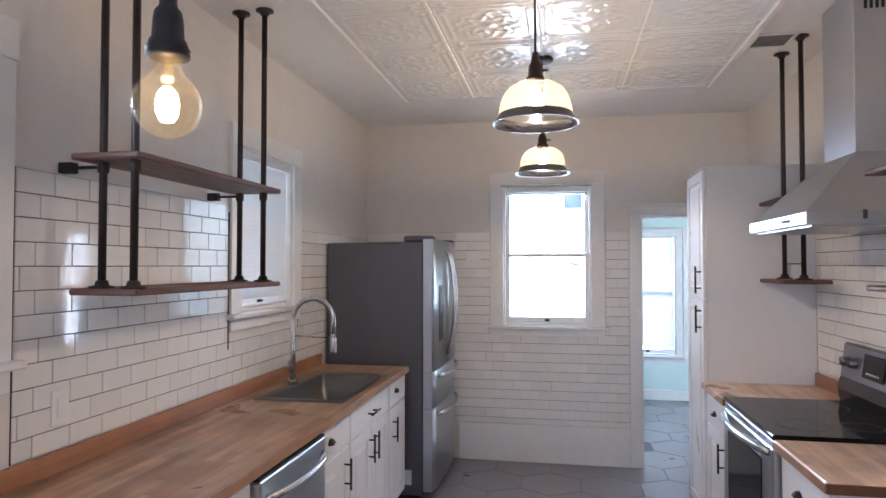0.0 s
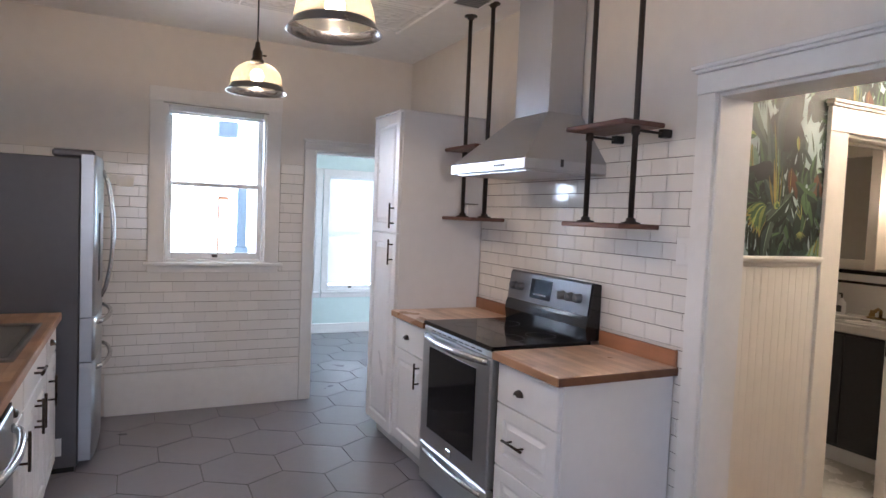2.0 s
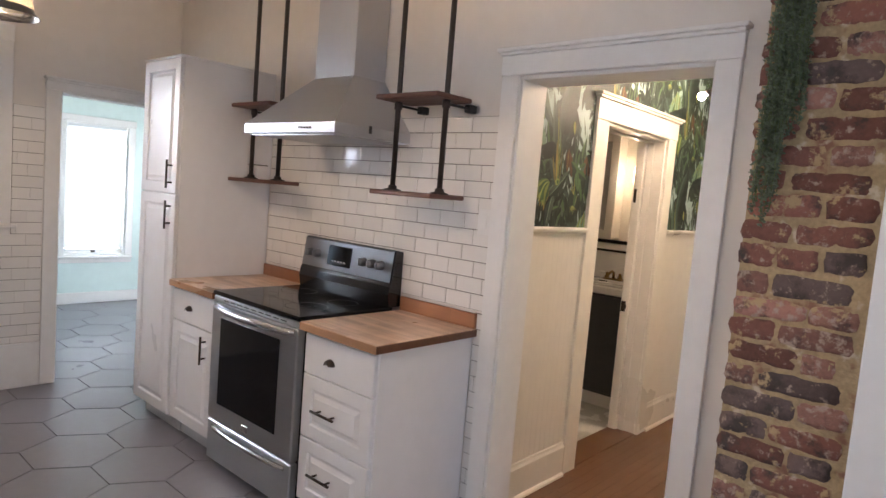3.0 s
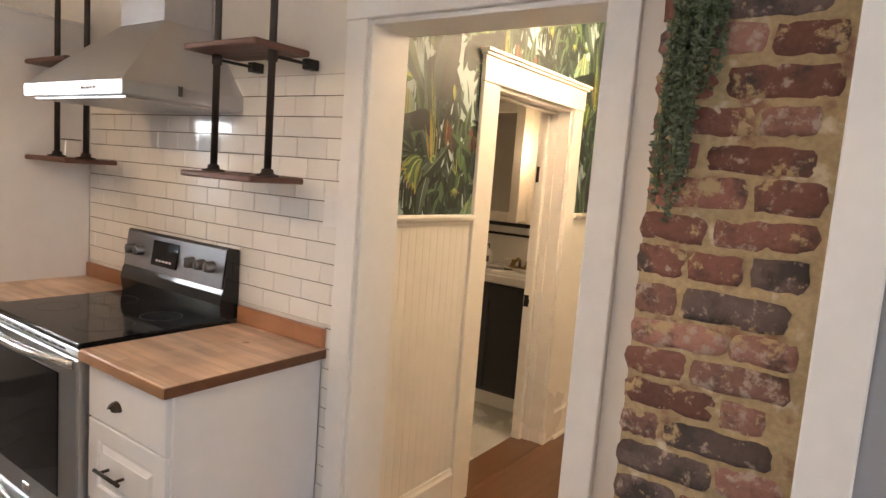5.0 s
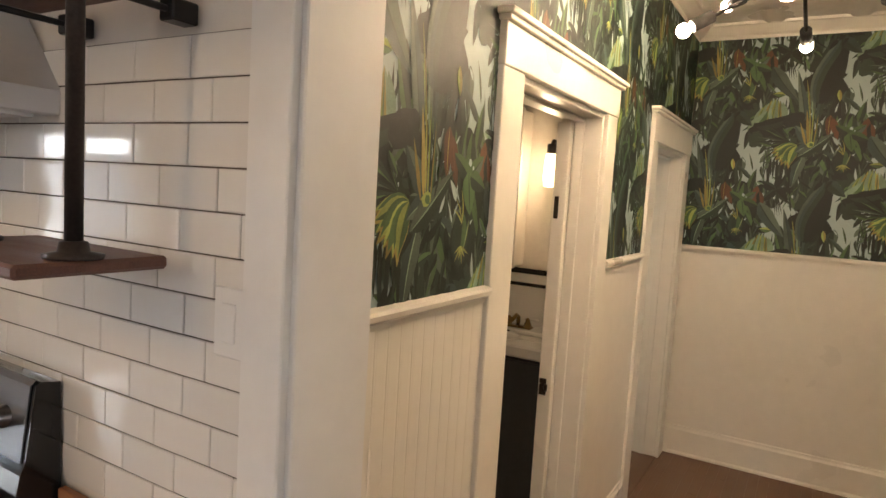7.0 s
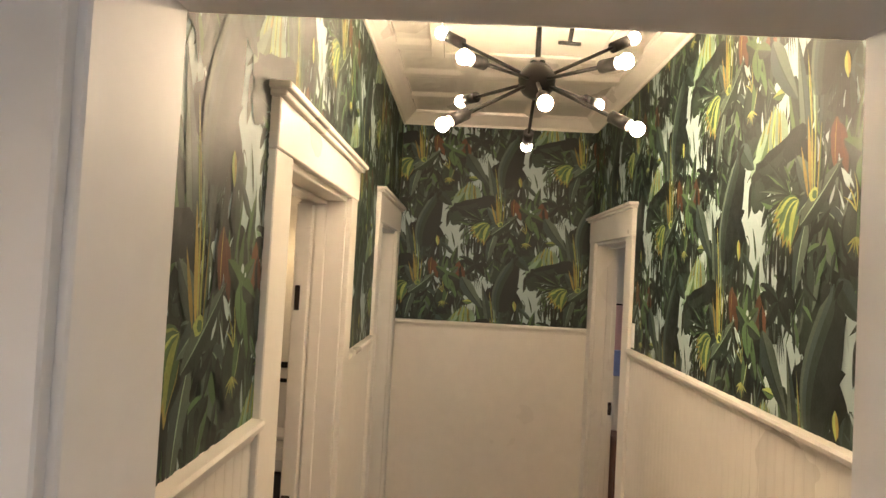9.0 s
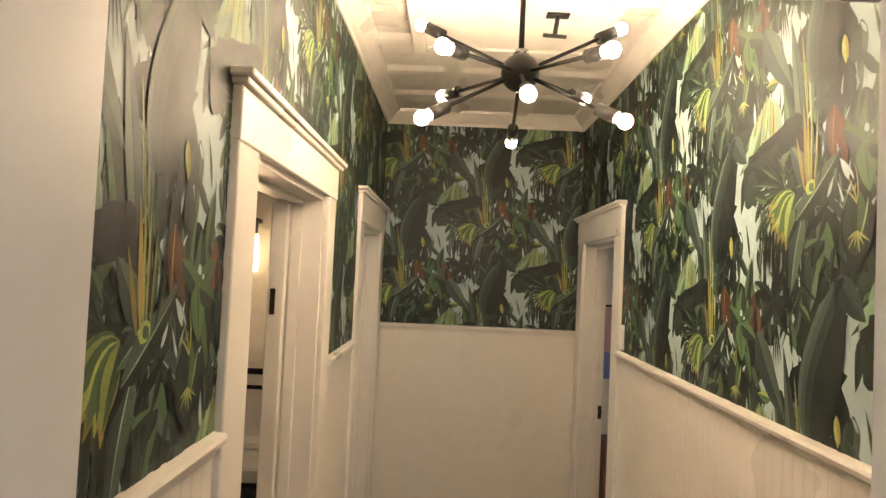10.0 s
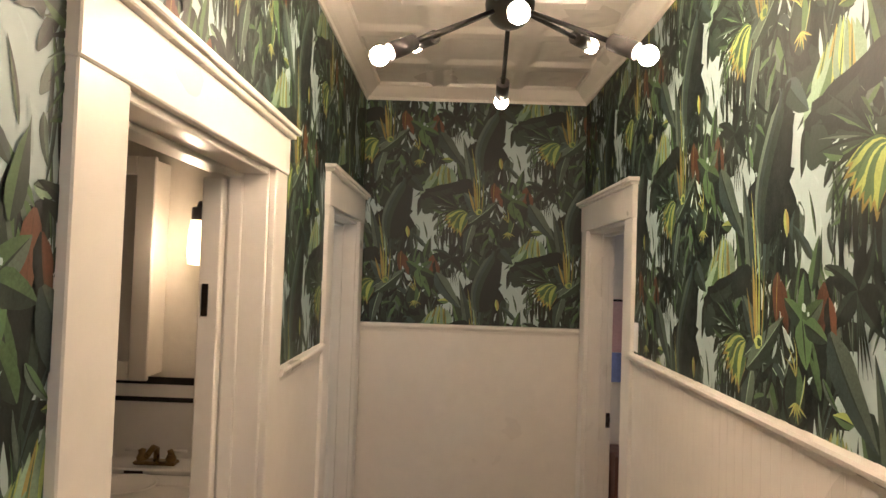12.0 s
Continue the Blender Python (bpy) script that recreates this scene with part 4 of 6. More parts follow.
fau = thing("kitchen_faucet", "tall brushed nickel spring-neck pull-down faucet", "faucet", (-1.10, 3.865, 0.918))
part("base", disc_bm((-1.105, 3.865, 0.918), 0.028, 0.03), M["chrome"], fau)
bm = bmesh.new()
tube(bm, [(-1.105, 3.865, 0.945), (-1.105, 3.865, 1.28)], 0.0155, 14)
part("column", bm, M["chrome"], fau)
arc = [(-1.105, 3.865, 1.26)] + [(-0.985 - 0.12 * math.cos(math.pi * k / 14), 3.865, 1.28 + 0.12 * math.sin(math.pi * k / 14)) for k in range(15)] + [(-0.865, 3.865, 1.20)]
bm = bmesh.new()
tube(bm, arc, 0.0125, 12)
part("neck", bm, M["chrome"], fau)
coil = []
for k in range(520):
    t = 1 + (len(arc) - 2.4) * k / 519
    i = min(int(t), len(arc) - 2)
    p = Vector(arc[i]).lerp(Vector(arc[i + 1]), t - i)
    dd = (Vector(arc[i + 1]) - Vector(arc[i])).normalized()
    s1 = Vector((0, 1, 0))
    s2 = dd.cross(s1)
    a = k * 2 * math.pi / 10
    coil.append(p + (s1 * math.cos(a) + s2 * math.sin(a)) * 0.0142)
part("spring", bmt(coil, 0.0016, 5), M["chrome"], fau)
bm = bmesh.new()
lathe(bm, (-0.865, 3.865, 1.09), [(1e-4, 0), (0.016, 0), (0.019, 0.02), (0.017, 0.09), (0.013, 0.115), (1e-4, 0.115)], 16)
part("spray_head", bm, M["chrome"], fau)
part("brace", bmt([(-1.105, 3.865, 1.19), (-0.885, 3.865, 1.185)], 0.005, 8), M["chrome"], fau)
bm = bmt([(-1.105, 3.865, 0.985), (-1.105, 3.81, 1.0), (-1.10, 3.80, 1.06)], 0.007, 10)
part("lever", bm, M["chrome"], fau)

# refrigerator
fr = thing("refrigerator", "stainless french-door refrigerator with dark grey sides", "refrigerator", (-0.85, 5.17, 0))
FY0, FY1 = 4.715, 5.625
part("body", bmb((-1.225, -0.545, FY0, FY1, 0.03, 1.745), b=0.006), M["greyside"], fr)
part("base_grille", bmb((-1.15, -0.56, FY0 + 0.01, FY1 - 0.01, 0.0, 0.055)), M["black"], fr)
ym = (FY0 + FY1) / 2


def bowed(y0, y1, z0, z1, bow=0.018):
    bm = bmesh.new()
    n = 10
    fr_, bk = [], []
    for k in range(n + 1):
        y = y0 + (y1 - y0) * k / n
        xo = -0.470 + bow * (1 - ((y - ym) / 0.455) ** 2)
        e = 0.010 if k in (0, n) else 0.0
        fr_.append((bm.verts.new((xo - e, y, z0)), bm.verts.new((xo - e, y, z1))))
        bk.append((bm.verts.new((-0.540, y, z0)), bm.verts.new((-0.540, y, z1))))
    for k in range(n):
        bm.faces.new((fr_[k][0], fr_[k + 1][0], fr_[k + 1][1], fr_[k][1])).smooth = True
        bm.faces.new((bk[k][1], bk[k + 1][1], bk[k + 1][0], bk[k][0]))
        bm.faces.new((fr_[k][1], fr_[k + 1][1], bk[k + 1][1], bk[k][1]))
        bm.faces.new((bk[k][0], bk[k + 1][0], fr_[k + 1][0], fr_[k][0]))
    for k in (0, n):
        bm.faces.new((fr_[k][0], fr_[k][1], bk[k][1], bk[k][0]))
    return bm


def bow_handle(p0, p1, out, r, parent):
    p0, p1 = Vector(p0), Vector(p1)
    bm = bmesh.new()
    tube(bm, [p0.lerp(p1, k / 16) + Vector((out * math.sin(math.pi * k / 16) ** 0.6, 0, 0)) for k in range(17)], r, 12)
    return part("handle", bm, M["chrome"], parent, "bowed steel handle")


for y0, y1, hy in ((FY0, ym - 0.002, ym - 0.045), (ym + 0.002, FY1, ym + 0.045)):
    dr = part("door", bowed(y0, y1, 0.868, 1.765), M["steel"], fr, "stainless upper door")
    bow_handle((-0.455, hy, 0.93), (-0.455, hy, 1.70), 0.062, 0.013, dr)
    if y0 == FY0:
        part("dispenser", bmb((-0.470, -0.4545, FY0 + 0.16, FY0 + 0.36, 1.05, 1.45), b=0.008), M["plastic"], dr, "recessed dark water dispenser")
for z0, z1, hz in ((0.618, 0.862, 0.825), (0.060, 0.612, 0.565)):
    dr = part("drawer", bowed(FY0, FY1, z0, z1), M["steel"], fr, "stainless freezer drawer")
    bow_handle((-0.462, FY0 + 0.09, hz), (-0.462, FY1 - 0.09, hz), 0.060, 0.013, dr)
for y in (FY0 + 0.055, FY1 - 0.055):
    part("hinge_cap", bmb((-0.68, -0.475, y - 0.05, y + 0.05, 1.747, 1.790), b=0.012), M["greyside"], fr)
part("sticker", bmb((-0.67, -0.62, FY0 - 0.002, FY0 + 0.001, 0.10, 0.20)), M["label"], fr, "small pale sticker")

# stove
st = thing("stove", "stainless electric range with black glass cooktop", "stove", (1.5, 3.54, 0))
SY0, SY1 = 3.166, 3.912
part("body", bmb((1.225, 1.780, SY0, SY1, 0.06, 0.905), b=0.003), M["blackenamel"], st)
part("cooktop", bmb((1.180, 1.745, SY0 - 0.002, SY1 + 0.002, 0.905, 0.928), b=0.006), M["blackglass"], st, "black glass cooktop")
for cx, cy, r in ((1.36, 3.36, 0.10), (1.36, 3.73, 0.075), (1.58, 3.36, 0.075), (1.58, 3.73, 0.095)):
    bm = bmesh.new()
    lathe(bm, (cx, cy, 0.9283), [(r, 0), (r + 0.0025, 0.0002)], 40)
    part("burner_ring", bm, M["plastic"], st)
dr = part("oven_door", bmb((1.180, 1.224, SY0 + 0.004, SY1 - 0.004, 0.262, 0.872), b=0.006), M["steel"], st)
part("oven_window", bmb((1.176, 1.182, SY0 + 0.135, SY1 - 0.095, 0.355, 0.800), b=0.002), M["blackglass"], dr, "dark oven window")
part("badge", bmb((1.174, 1.180, 3.525, 3.575, 0.285, 0.320), b=0.002), M["chrome"], dr)
bow_handle((1.186, SY0 + 0.03, 0.852), (1.186, SY1 - 0.03, 0.852), -0.052, 0.017, dr)
part("vent_trim", bmb((1.186, 1.224, SY0 + 0.004, SY1 - 0.004, 0.876, 0.904), b=0.003), M["steel"], st)
for k in range(9):
    part("vent_slot", bmb((1.1845, 1.187, SY0 + 0.10 + k * 0.062, SY0 + 0.145 + k * 0.062, 0.887, 0.893)), M["black"], st)
d2 = part("drawer", bmb((1.182, 1.224, SY0 + 0.004, SY1 - 0.004, 0.045, 0.255), b=0.006), M["steel"], st)
bow_handle((1.186, SY0 + 0.05, 0.222), (1.186, SY1 - 0.05, 0.222), -0.026, 0.013, d2)
for y in (SY0 + 0.05, SY1 - 0.05):
    part("foot", bmb((1.26, 1.30, y - 0.02, y + 0.02, 0, 0.06)), M["black"], st)
# back guard: a curved black base and a tilted steel panel
bm = bmesh.new()
pr = [(1.715, 0.928), (1.705, 0.99), (1.712, 1.03), (1.722, 1.052), (1.742, 1.205), (1.752, 1.212), (1.790, 1.205), (1.792, 0.928)]
add_mesh(bm, [(x, y, z) for y in (SY0, SY1) for x, z in pr],
         [(i, (i + 1) % 8, 8 + (i + 1) % 8, 8 + i) for i in range(8)] + [tuple(range(8))[::-1], tuple(range(8, 16))])
part("back_guard", bm, M["blackenamel"], st)
bm = bmesh.new()
pr = [(1.7175, 1.050), (1.7375, 1.204), (1.7475, 1.214), (1.7485, 1.2135), (1.74, 1.2035), (1.7205, 1.050)]
add_mesh(bm, [(x, y, z) for y in (SY0 + 0.012, SY1 - 0.004) for x, z in pr],
         [(i, (i + 1) % 6, 6 + (i + 1) % 6, 6 + i) for i in range(6)] + [tuple(range(6))[::-1], tuple(range(6, 12))])
cp = part("control_panel", bm, M["panelsteel"], st, "tilted stainless control panel")
bm = bmesh.new()
add_mesh(bm, [(1.7185, 3.49, 1.078), (1.7185, 3.685, 1.078), (1.7325, 3.685, 1.185), (1.7325, 3.49, 1.185),
              (1.7155, 3.493, 1.081), (1.7155, 3.682, 1.081), (1.7295, 3.682, 1.182), (1.7295, 3.493, 1.182)],
         [(0, 1, 5, 4), (1, 2, 6, 5), (2, 3, 7, 6), (3, 0, 4, 7), (4, 5, 6, 7)])
part("display", bm, M["blackglass"], cp, "black clock display")
for k in range(5):
    part("display_mark", bmb((1.7165, 1.7215, 3.53 + k * 0.025, 3.545 + k * 0.025, 1.098, 1.106)), M["label"], cp)
for y in (3.255, 3.320, 3.390, 3.775, 3.845):
    bm = bmesh.new()
    lathe(bm, (1.729, y, 1.128), [(1e-4, -0.036), (0.017, -0.036), (0.021, -0.030), (0.024, 0.0)], 18, 0, 'x')
    box(bm, 1.688, 1.696, y - 0.004, y + 0.004, 1.110, 1.148, 0.002)
    part("knob", bm, M["panelsteel"], cp)

# range hood
hd = thing("range_hood", "stainless pyramid range hood with tall chimney", "range hood", (1.56, 3.56, 1.745))
HY0, HY1, HX = 3.185, 3.930, 1.318
CY0, CY1, CX = 3.405, 3.715, 1.590
bm = bmb((HX, 1.797, HY0, HY1, 1.745, 1.797), b=0.003)
part("lip", bm, M["hoodsteel"], hd)
bm = bmesh.new()
add_mesh(bm, [(HX + 0.003, HY0 + 0.003, 1.797), (HX + 0.003, HY1 - 0.003, 1.797), (1.797, HY1 - 0.003, 1.797), (1.797, HY0 + 0.003, 1.797),
              (CX, CY0, 2.062), (CX, CY1, 2.062), (1.797, CY1, 2.062), (1.797, CY0, 2.062)],
         [(0, 1, 5, 4), (1, 2, 6, 5), (2, 3, 7, 6), (3, 0, 4, 7)])
part("canopy", bm, M["hoodsteel"], hd)
part("chimney", bmb((CX - 0.002, 1.797, CY0 - 0.002, CY1 + 0.002, 2.060, ZC - 0.012), b=0.002), M["hoodsteel"], hd)
for k in range(7):
    part("vent_slot", bmb((1.63 + k * 0.022, 1.642 + k * 0.022, CY0 - 0.004, CY0 - 0.001, 2.66, 2.705)), M["black"], hd)
part("grease_filter", bmb((HX + 0.03, 1.76, HY0 + 0.03, HY1 - 0.03, 1.738, 1.746)), M["steel"], hd)
for k in range(5):
    part("button", disc_bm((HX + 0.001, 3.36 + k * 0.022, 1.770), 0.006, -0.005, 'x', 12), M["chrome"], hd)
part("seam_clip", bmb((1.52, 1.535, HY0 - 0.004, HY0 + 0.001, 1.765, 1.80)), M["plastic"], hd)


# hanging shelves of pipe and board
def pipe_shelf(label, x0, x1, y0, y1, pipes, wall_x, rods, rod_from):
    ob = thing("hanging_shelf", label, "shelf", ((x0 + x1) / 2, (y0 + y1) / 2, 1.50), "pipe shelves")
    for z in (1.490, 1.922):
        bm = bmesh.new()
        box(bm, x0, x1, y0, y1, z, z + 0.021, 0.005)
        part("board", bm, M["shelf"], ob, "reddish-brown wooden board")
    for x, y in pipes:
        p = part("pipe", bmt([(x, y, 1.511), (x, y, ZC)], 0.0125, 14), M["pipe"], ob)
        for z, s in ((1.511, 1), (ZC - 0.001, -1)):
            bm = bmesh.new()
            lathe(bm, (x, y, z), [(1e-4, 0), (0.040, 0), (0.041, s * 0.006), (0.022, s * 0.010), (0.019, s * 0.024), (0.013, s * 0.026)], 22)
            part("flange", bm, M["pipe"], p)
        bm = bmesh.new()
        lathe(bm, (x, y, 1.885), [(0.0126, 0), (0.018, 0.002), (0.018, 0.034), (0.0126, 0.036)], 16)
        part("collar", bm, M["pipe"], p)
    for y, x in zip(rods, rod_from):
        bm = bmt([(x, y, 1.905), (wall_x, y, 1.905)], 0.006, 10)
        r = part("wall_rod", bm, M["black"], ob)
        s = 1 if wall_x < x else -1
        part("bracket", bmb((wall_x, wall_x + s * 0.05, y - 0.018, y + 0.018, 1.887, 1.923), b=0.003), M["black"], r)
    return ob


pipe_shelf("two-tier board shelf on dark iron pipes beside hood", 1.505, 1.735, 2.752, 3.140, ((1.605, 2.790), (1.605, 3.088)), 1.797, (2.790, 3.088), (1.605, 1.605))
pipe_shelf("two-tier board shelf on dark iron pipes beside pantry", 1.495, 1.725, 3.990, 4.388, ((1.605, 4.035), (1.605, 4.315)), 1.797, (4.035, 4.315), (1.605, 1.605))
pipe_shelf("long two-tier board shelf on four iron pipes above counter", -1.155, -0.912, 2.262, 3.285,
           ((-1.085, 2.325), (-0.955, 2.305), (-1.095, 3.235), (-0.972, 3.225)), XW, (2.325, 3.215), (-1.085, -1.095))
bx = thing("wall_outlet_box", "small white outlet box on shelf beside pantry", "outlet", (1.66, 4.33, 1.511))
part("box", bmb((1.628, 1.70, 4.29, 4.385, 1.511, 1.592), b=0.004), M["trim"], bx)
part("lid", bmb((1.626, 1.702, 4.288, 4.387, 1.592, 1.597), b=0.001), M["bronze"], bx)


# pendant lamps
def pendant(x, y, zr):
    ob = thing("pendant_lamp", "ribbed glass dome pendant lamp with dark rim, lit", "lamp", (x, y, ZC), "dome pendants")
    part("canopy", disc_bm((x, y, ZC - 0.026), 0.062, 0.026), M["black"], ob)
    part("cord", bmt([(x, y, zr + 0.24), (x, y, ZC - 0.024)], 0.0042, 8), M["black"], ob)
    bm = bmesh.new()
    lathe(bm, (x, y, zr + 0.135), [(0.012, 0), (0.034, 0.002), (0.034, 0.018), (0.026, 0.024), (0.024, 0.062), (0.016, 0.074), (0.010, 0.110), (0.004, 0.112)], 22)
    tube(bm, [(x + 0.02, y, zr + 0.180), (x + 0.046, y, zr + 0.180)], 0.005, 8)
    part("socket", bm, M["bronze"], ob)
    prof = [(0.034, 0.140), (0.062, 0.134), (0.090, 0.118), (0.112, 0.092), (0.124, 0.058), (0.129, 0.022)]
    bm = bmesh.new()
    lathe(bm, (x, y, zr), prof, 72, 0, 'z', 0.012, 36)
    part("shade", bm, M["domeglass"], ob, "ribbed amber-lit glass dome")
    bm = bmesh.new()
    lathe(bm, (x, y, zr), [(0.1275, 0.024), (0.1315, 0.022), (0.1325, 0.014), (0.151, -0.008), (0.154, -0.012), (0.150, -0.012), (0.130, 0.010), (0.1275, 0.024)], 48)
    part("rim", bm, M["rim"], ob, "dark polished metal rim")
    bm = bmesh.new()
    ball(bm, (x, y, zr + 0.075), 0.032, 18)
    part("bulb", bm, M["bulbpend"], ob, "lit bulb")
    bulb_lamp("pendant_light", (x, y, zr + 0.012), 11.0, (1.0, 0.74, 0.46), 0.012)
    return ob


pendant(0.292, 2.765, 2.098)
pendant(0.280, 4.140, 2.120)
gl = thing("globe_pendant", "clear globe filament bulb hanging from black socket, lit", "lamp", (-0.082, 1.184, ZC))
BX, BY, BZ = -0.082, 1.184, 1.766
part("cord", bmt([(BX, BY, BZ + 0.16), (BX, BY, ZC)], 0.0045, 8), M["black"], gl)
part("canopy", disc_bm((BX, BY, ZC - 0.024), 0.06, 0.024), M["black"], gl)
bm = bmesh.new()
lathe(bm, (BX, BY, BZ + 0.062), [(1e-4, 0), (0.015, 0), (0.0245, 0.003), (0.0255, 0.007), (0.0235, 0.010), (0.0255, 0.013), (0.0225, 0.017), (0.0215, 0.022), (0.0185, 0.026), (0.0175, 0.046), (0.0155, 0.058), (0.0105, 0.064), (0.0095, 0.078), (0.0060, 0.084), (0.0055, 0.100), (1e-4, 0.1)], 26)
part("socket", bm, M["pot"], gl, "dark knurled socket")
bm = bmesh.new()
lathe(bm, (BX, BY, BZ + 0.0086), [(1e-4, -0.0395)] + [(0.0395 * math.sin(math.pi * k / 18), -0.0395 * math.cos(math.pi * k / 18)) for k in range(1, 16)] + [(0.015, 0.044), (0.013, 0.056)], 30)
part("globe", bm, M["clear"], gl, "clear glass globe")
bm = bmesh.new()
lathe(bm, (BX, BY, BZ + 0.008), [(1e-4, -0.021), (0.008, -0.019), (0.0125, -0.010), (0.0135, 0.003), (0.011, 0.014), (0.005, 0.022), (1e-4, 0.023)], 20)
part("filament", bm, M["filament"], gl, "glowing filament")
bm = bmt([(BX, BY, BZ + 0.062), (BX, BY, BZ + 0.020)], 0.006, 10)
part("stem", bm, M["clear"], gl)
bulb_lamp("globe_light", (BX, BY, BZ + 0.008), 18.0, WARM, 0.008)

vt = thing("ceiling_vent", "square white ceiling vent with dark slats", "vent", (1.47, 4.06, ZC))
part("frame", bmb((1.37, 1.58, 3.955, 3.975, ZC - 0.012, ZC - 0.001), (1.37, 1.58, 4.155, 4.175, ZC - 0.012, ZC - 0.001), (1.37, 1.39, 3.975, 4.155, ZC - 0.012, ZC - 0.001), (1.56, 1.58, 3.975, 4.155, ZC - 0.012, ZC - 0.001), b=0.002), M["trim"], vt)
part("backing", bmb((1.39, 1.56, 3.975, 4.155, ZC - 0.004, ZC - 0.001)), M["black"], vt)
for k in range(6):
    part("slat", bmb((1.39, 1.56, 3.985 + k * 0.029, 3.997 + k * 0.029, ZC - 0.010, ZC - 0.006)), M["vent"], vt)


def plate(label, axis, plane, d, u, z, w=0.075, h=0.118, toggles=1):
    ob = thing("switch_plate", label, "switch plate", (plane, u, z) if axis == 'y' else (u, plane, z))
    def put(bm, ua, ub, pa, pb, za, zb, b):
        if axis == 'y':
            box(bm, plane + d * pa, plane + d * pb, ua, ub, za, zb, b)
        else:
            box(bm, ua, ub, plane + d * pa, plane + d * pb, za, zb, b)
    bm = bmesh.new()
    put(bm, u - w / 2, u + w / 2, 0, 0.006, z - h / 2, z + h / 2, 0.003)
    part("cover", bm, M["trim"], ob)
    for k in range(toggles):
        c = u + (k - (toggles - 1) / 2) * 0.046
        bm = bmesh.new()
        put(bm, c - 0.016, c + 0.016, 0.005, 0.009, z - 0.033, z + 0.033, 0.002)
        part("rocker", bm, M["trim"], ob)
    return ob


plate("white switch plate on tiled wall beside cased opening", 'y', 1.797, -1, 2.672, 1.405)
plate("white outlet plate on tiled wall above counter", 'y', XL + 0.009, 1, 2.33, 1.12)
plate("white outlet plate on tiled window wall", 'x', YF - 0.009, -1, -0.335, 1.66, 0.11, 0.075)
plate("white switch plate on jungle wallpaper by doorway", 'x', 1.337, 1, 4.368, 1.462, 0.05)

# ---- hall things ----
ch = thing("chandelier", "black sputnik chandelier with ten lit globe bulbs", "chandelier", (3.343, 1.975, ZC))
HC = Vector((3.343, 1.975, 2.378))
bm = bmesh.new()
ball(bm, HC, 0.062, 24)
part("hub", bm, M["black"], ch)
part("rod", bmt([HC + Vector((0, 0, 0.055)), (HC.x, HC.y, ZC - 0.03)], 0.009, 10), M["black"], ch)
part("canopy", disc_bm((HC.x, HC.y, ZC - 0.045), 0.062, 0.034), M["black"], ch)
part("hub_cap", disc_bm((HC.x, HC.y, HC.z + 0.055), 0.026, 0.018), M["chrome"], ch)
ARMS = [(178, -25), (-2, -20), (124, -30), (-130, -29), (38, 1), (-41, 2), (67, 29), (-72, 29), (144, -6), (-150, -6)]
for az, el in ARMS:
    a, e = radians(az), radians(el)
    dv = Vector((math.cos(a) * math.cos(e), math.sin(a) * math.cos(e), math.sin(e)))
    R = 0.42
    arm = part("arm", bmt([HC + dv * 0.05, HC + dv * (R - 0.10)], 0.0062, 8), M["black"], ch)
    part("socket", bmt([HC + dv * (R - 0.105), HC + dv * (R - 0.035)], 0.0195, 16), M["black"], arm)
    bm = bmesh.new()
    ball(bm, HC + dv * (R - 0.007), 0.0215, 18)
    part("bulb", bm, M["bulbwarm"], arm, "lit round bulb")

hk = thing("ceiling_hook", "black metal hatch pull on the hall ceiling", "hook", (3.75, 1.80, ZC - 0.03))
part("plate", bmb((3.725, 3.775, 1.755, 1.845, ZC - 0.040, ZC - 0.032), b=0.003), M["black"], hk)
part("stem", bmt([(3.75, 1.80, ZC - 0.040), (3.75, 1.81, ZC - 0.115)], 0.009, 8), M["black"], hk)
part("grip", bmt([(3.75, 1.765, ZC - 0.118), (3.75, 1.855, ZC - 0.114)], 0.008, 8), M["black"], hk)

# ---- bedroom, seen past the doorway ----
# dresser and cloth are made up to give the door gap dark and bright patches
dresser = thing("dresser", "made-up dark brown dresser filling the low part of the bedroom gap", "dresser", (5.33, 0.95, 0))
part("body", bmb((5.20, 5.44, 0.72, 1.19, 0.05, 0.72), b=0.005), M["shelf"], dresser)
part("top", bmb((5.18, 5.445, 0.70, 1.195, 0.72, 0.745), b=0.005), M["shelf"], dresser)
part("plinth", bmb((5.22, 5.43, 0.74, 1.17, -0.002, 0.05)), M["black"], dresser)
for z0 in (0.07, 0.29, 0.51):
    part("drawer", bmb((5.184, 5.20, 0.735, 1.175, z0, z0 + 0.20), b=0.004), M["shelf"], dresser)
hang = thing("gap_colour_cloth", "made-up pink and blue cloth colouring the bedroom gap", "wall hanging", (5.43, 1.0, 1.55))
part("rod", bmt([(5.435, 0.70, 1.565), (5.435, 1.19, 1.565)], 0.007, 8), M["black"], hang)
part("cloth", bmb((5.425, 5.436, 0.72, 1.185, 1.27, 1.56), b=0.004), M["pink"], hang, "pale pink cloth")
part("border", bmb((5.423, 5.436, 0.72, 1.185, 1.10, 1.268), b=0.004), M["bluecloth"], hang, "blue lower border")

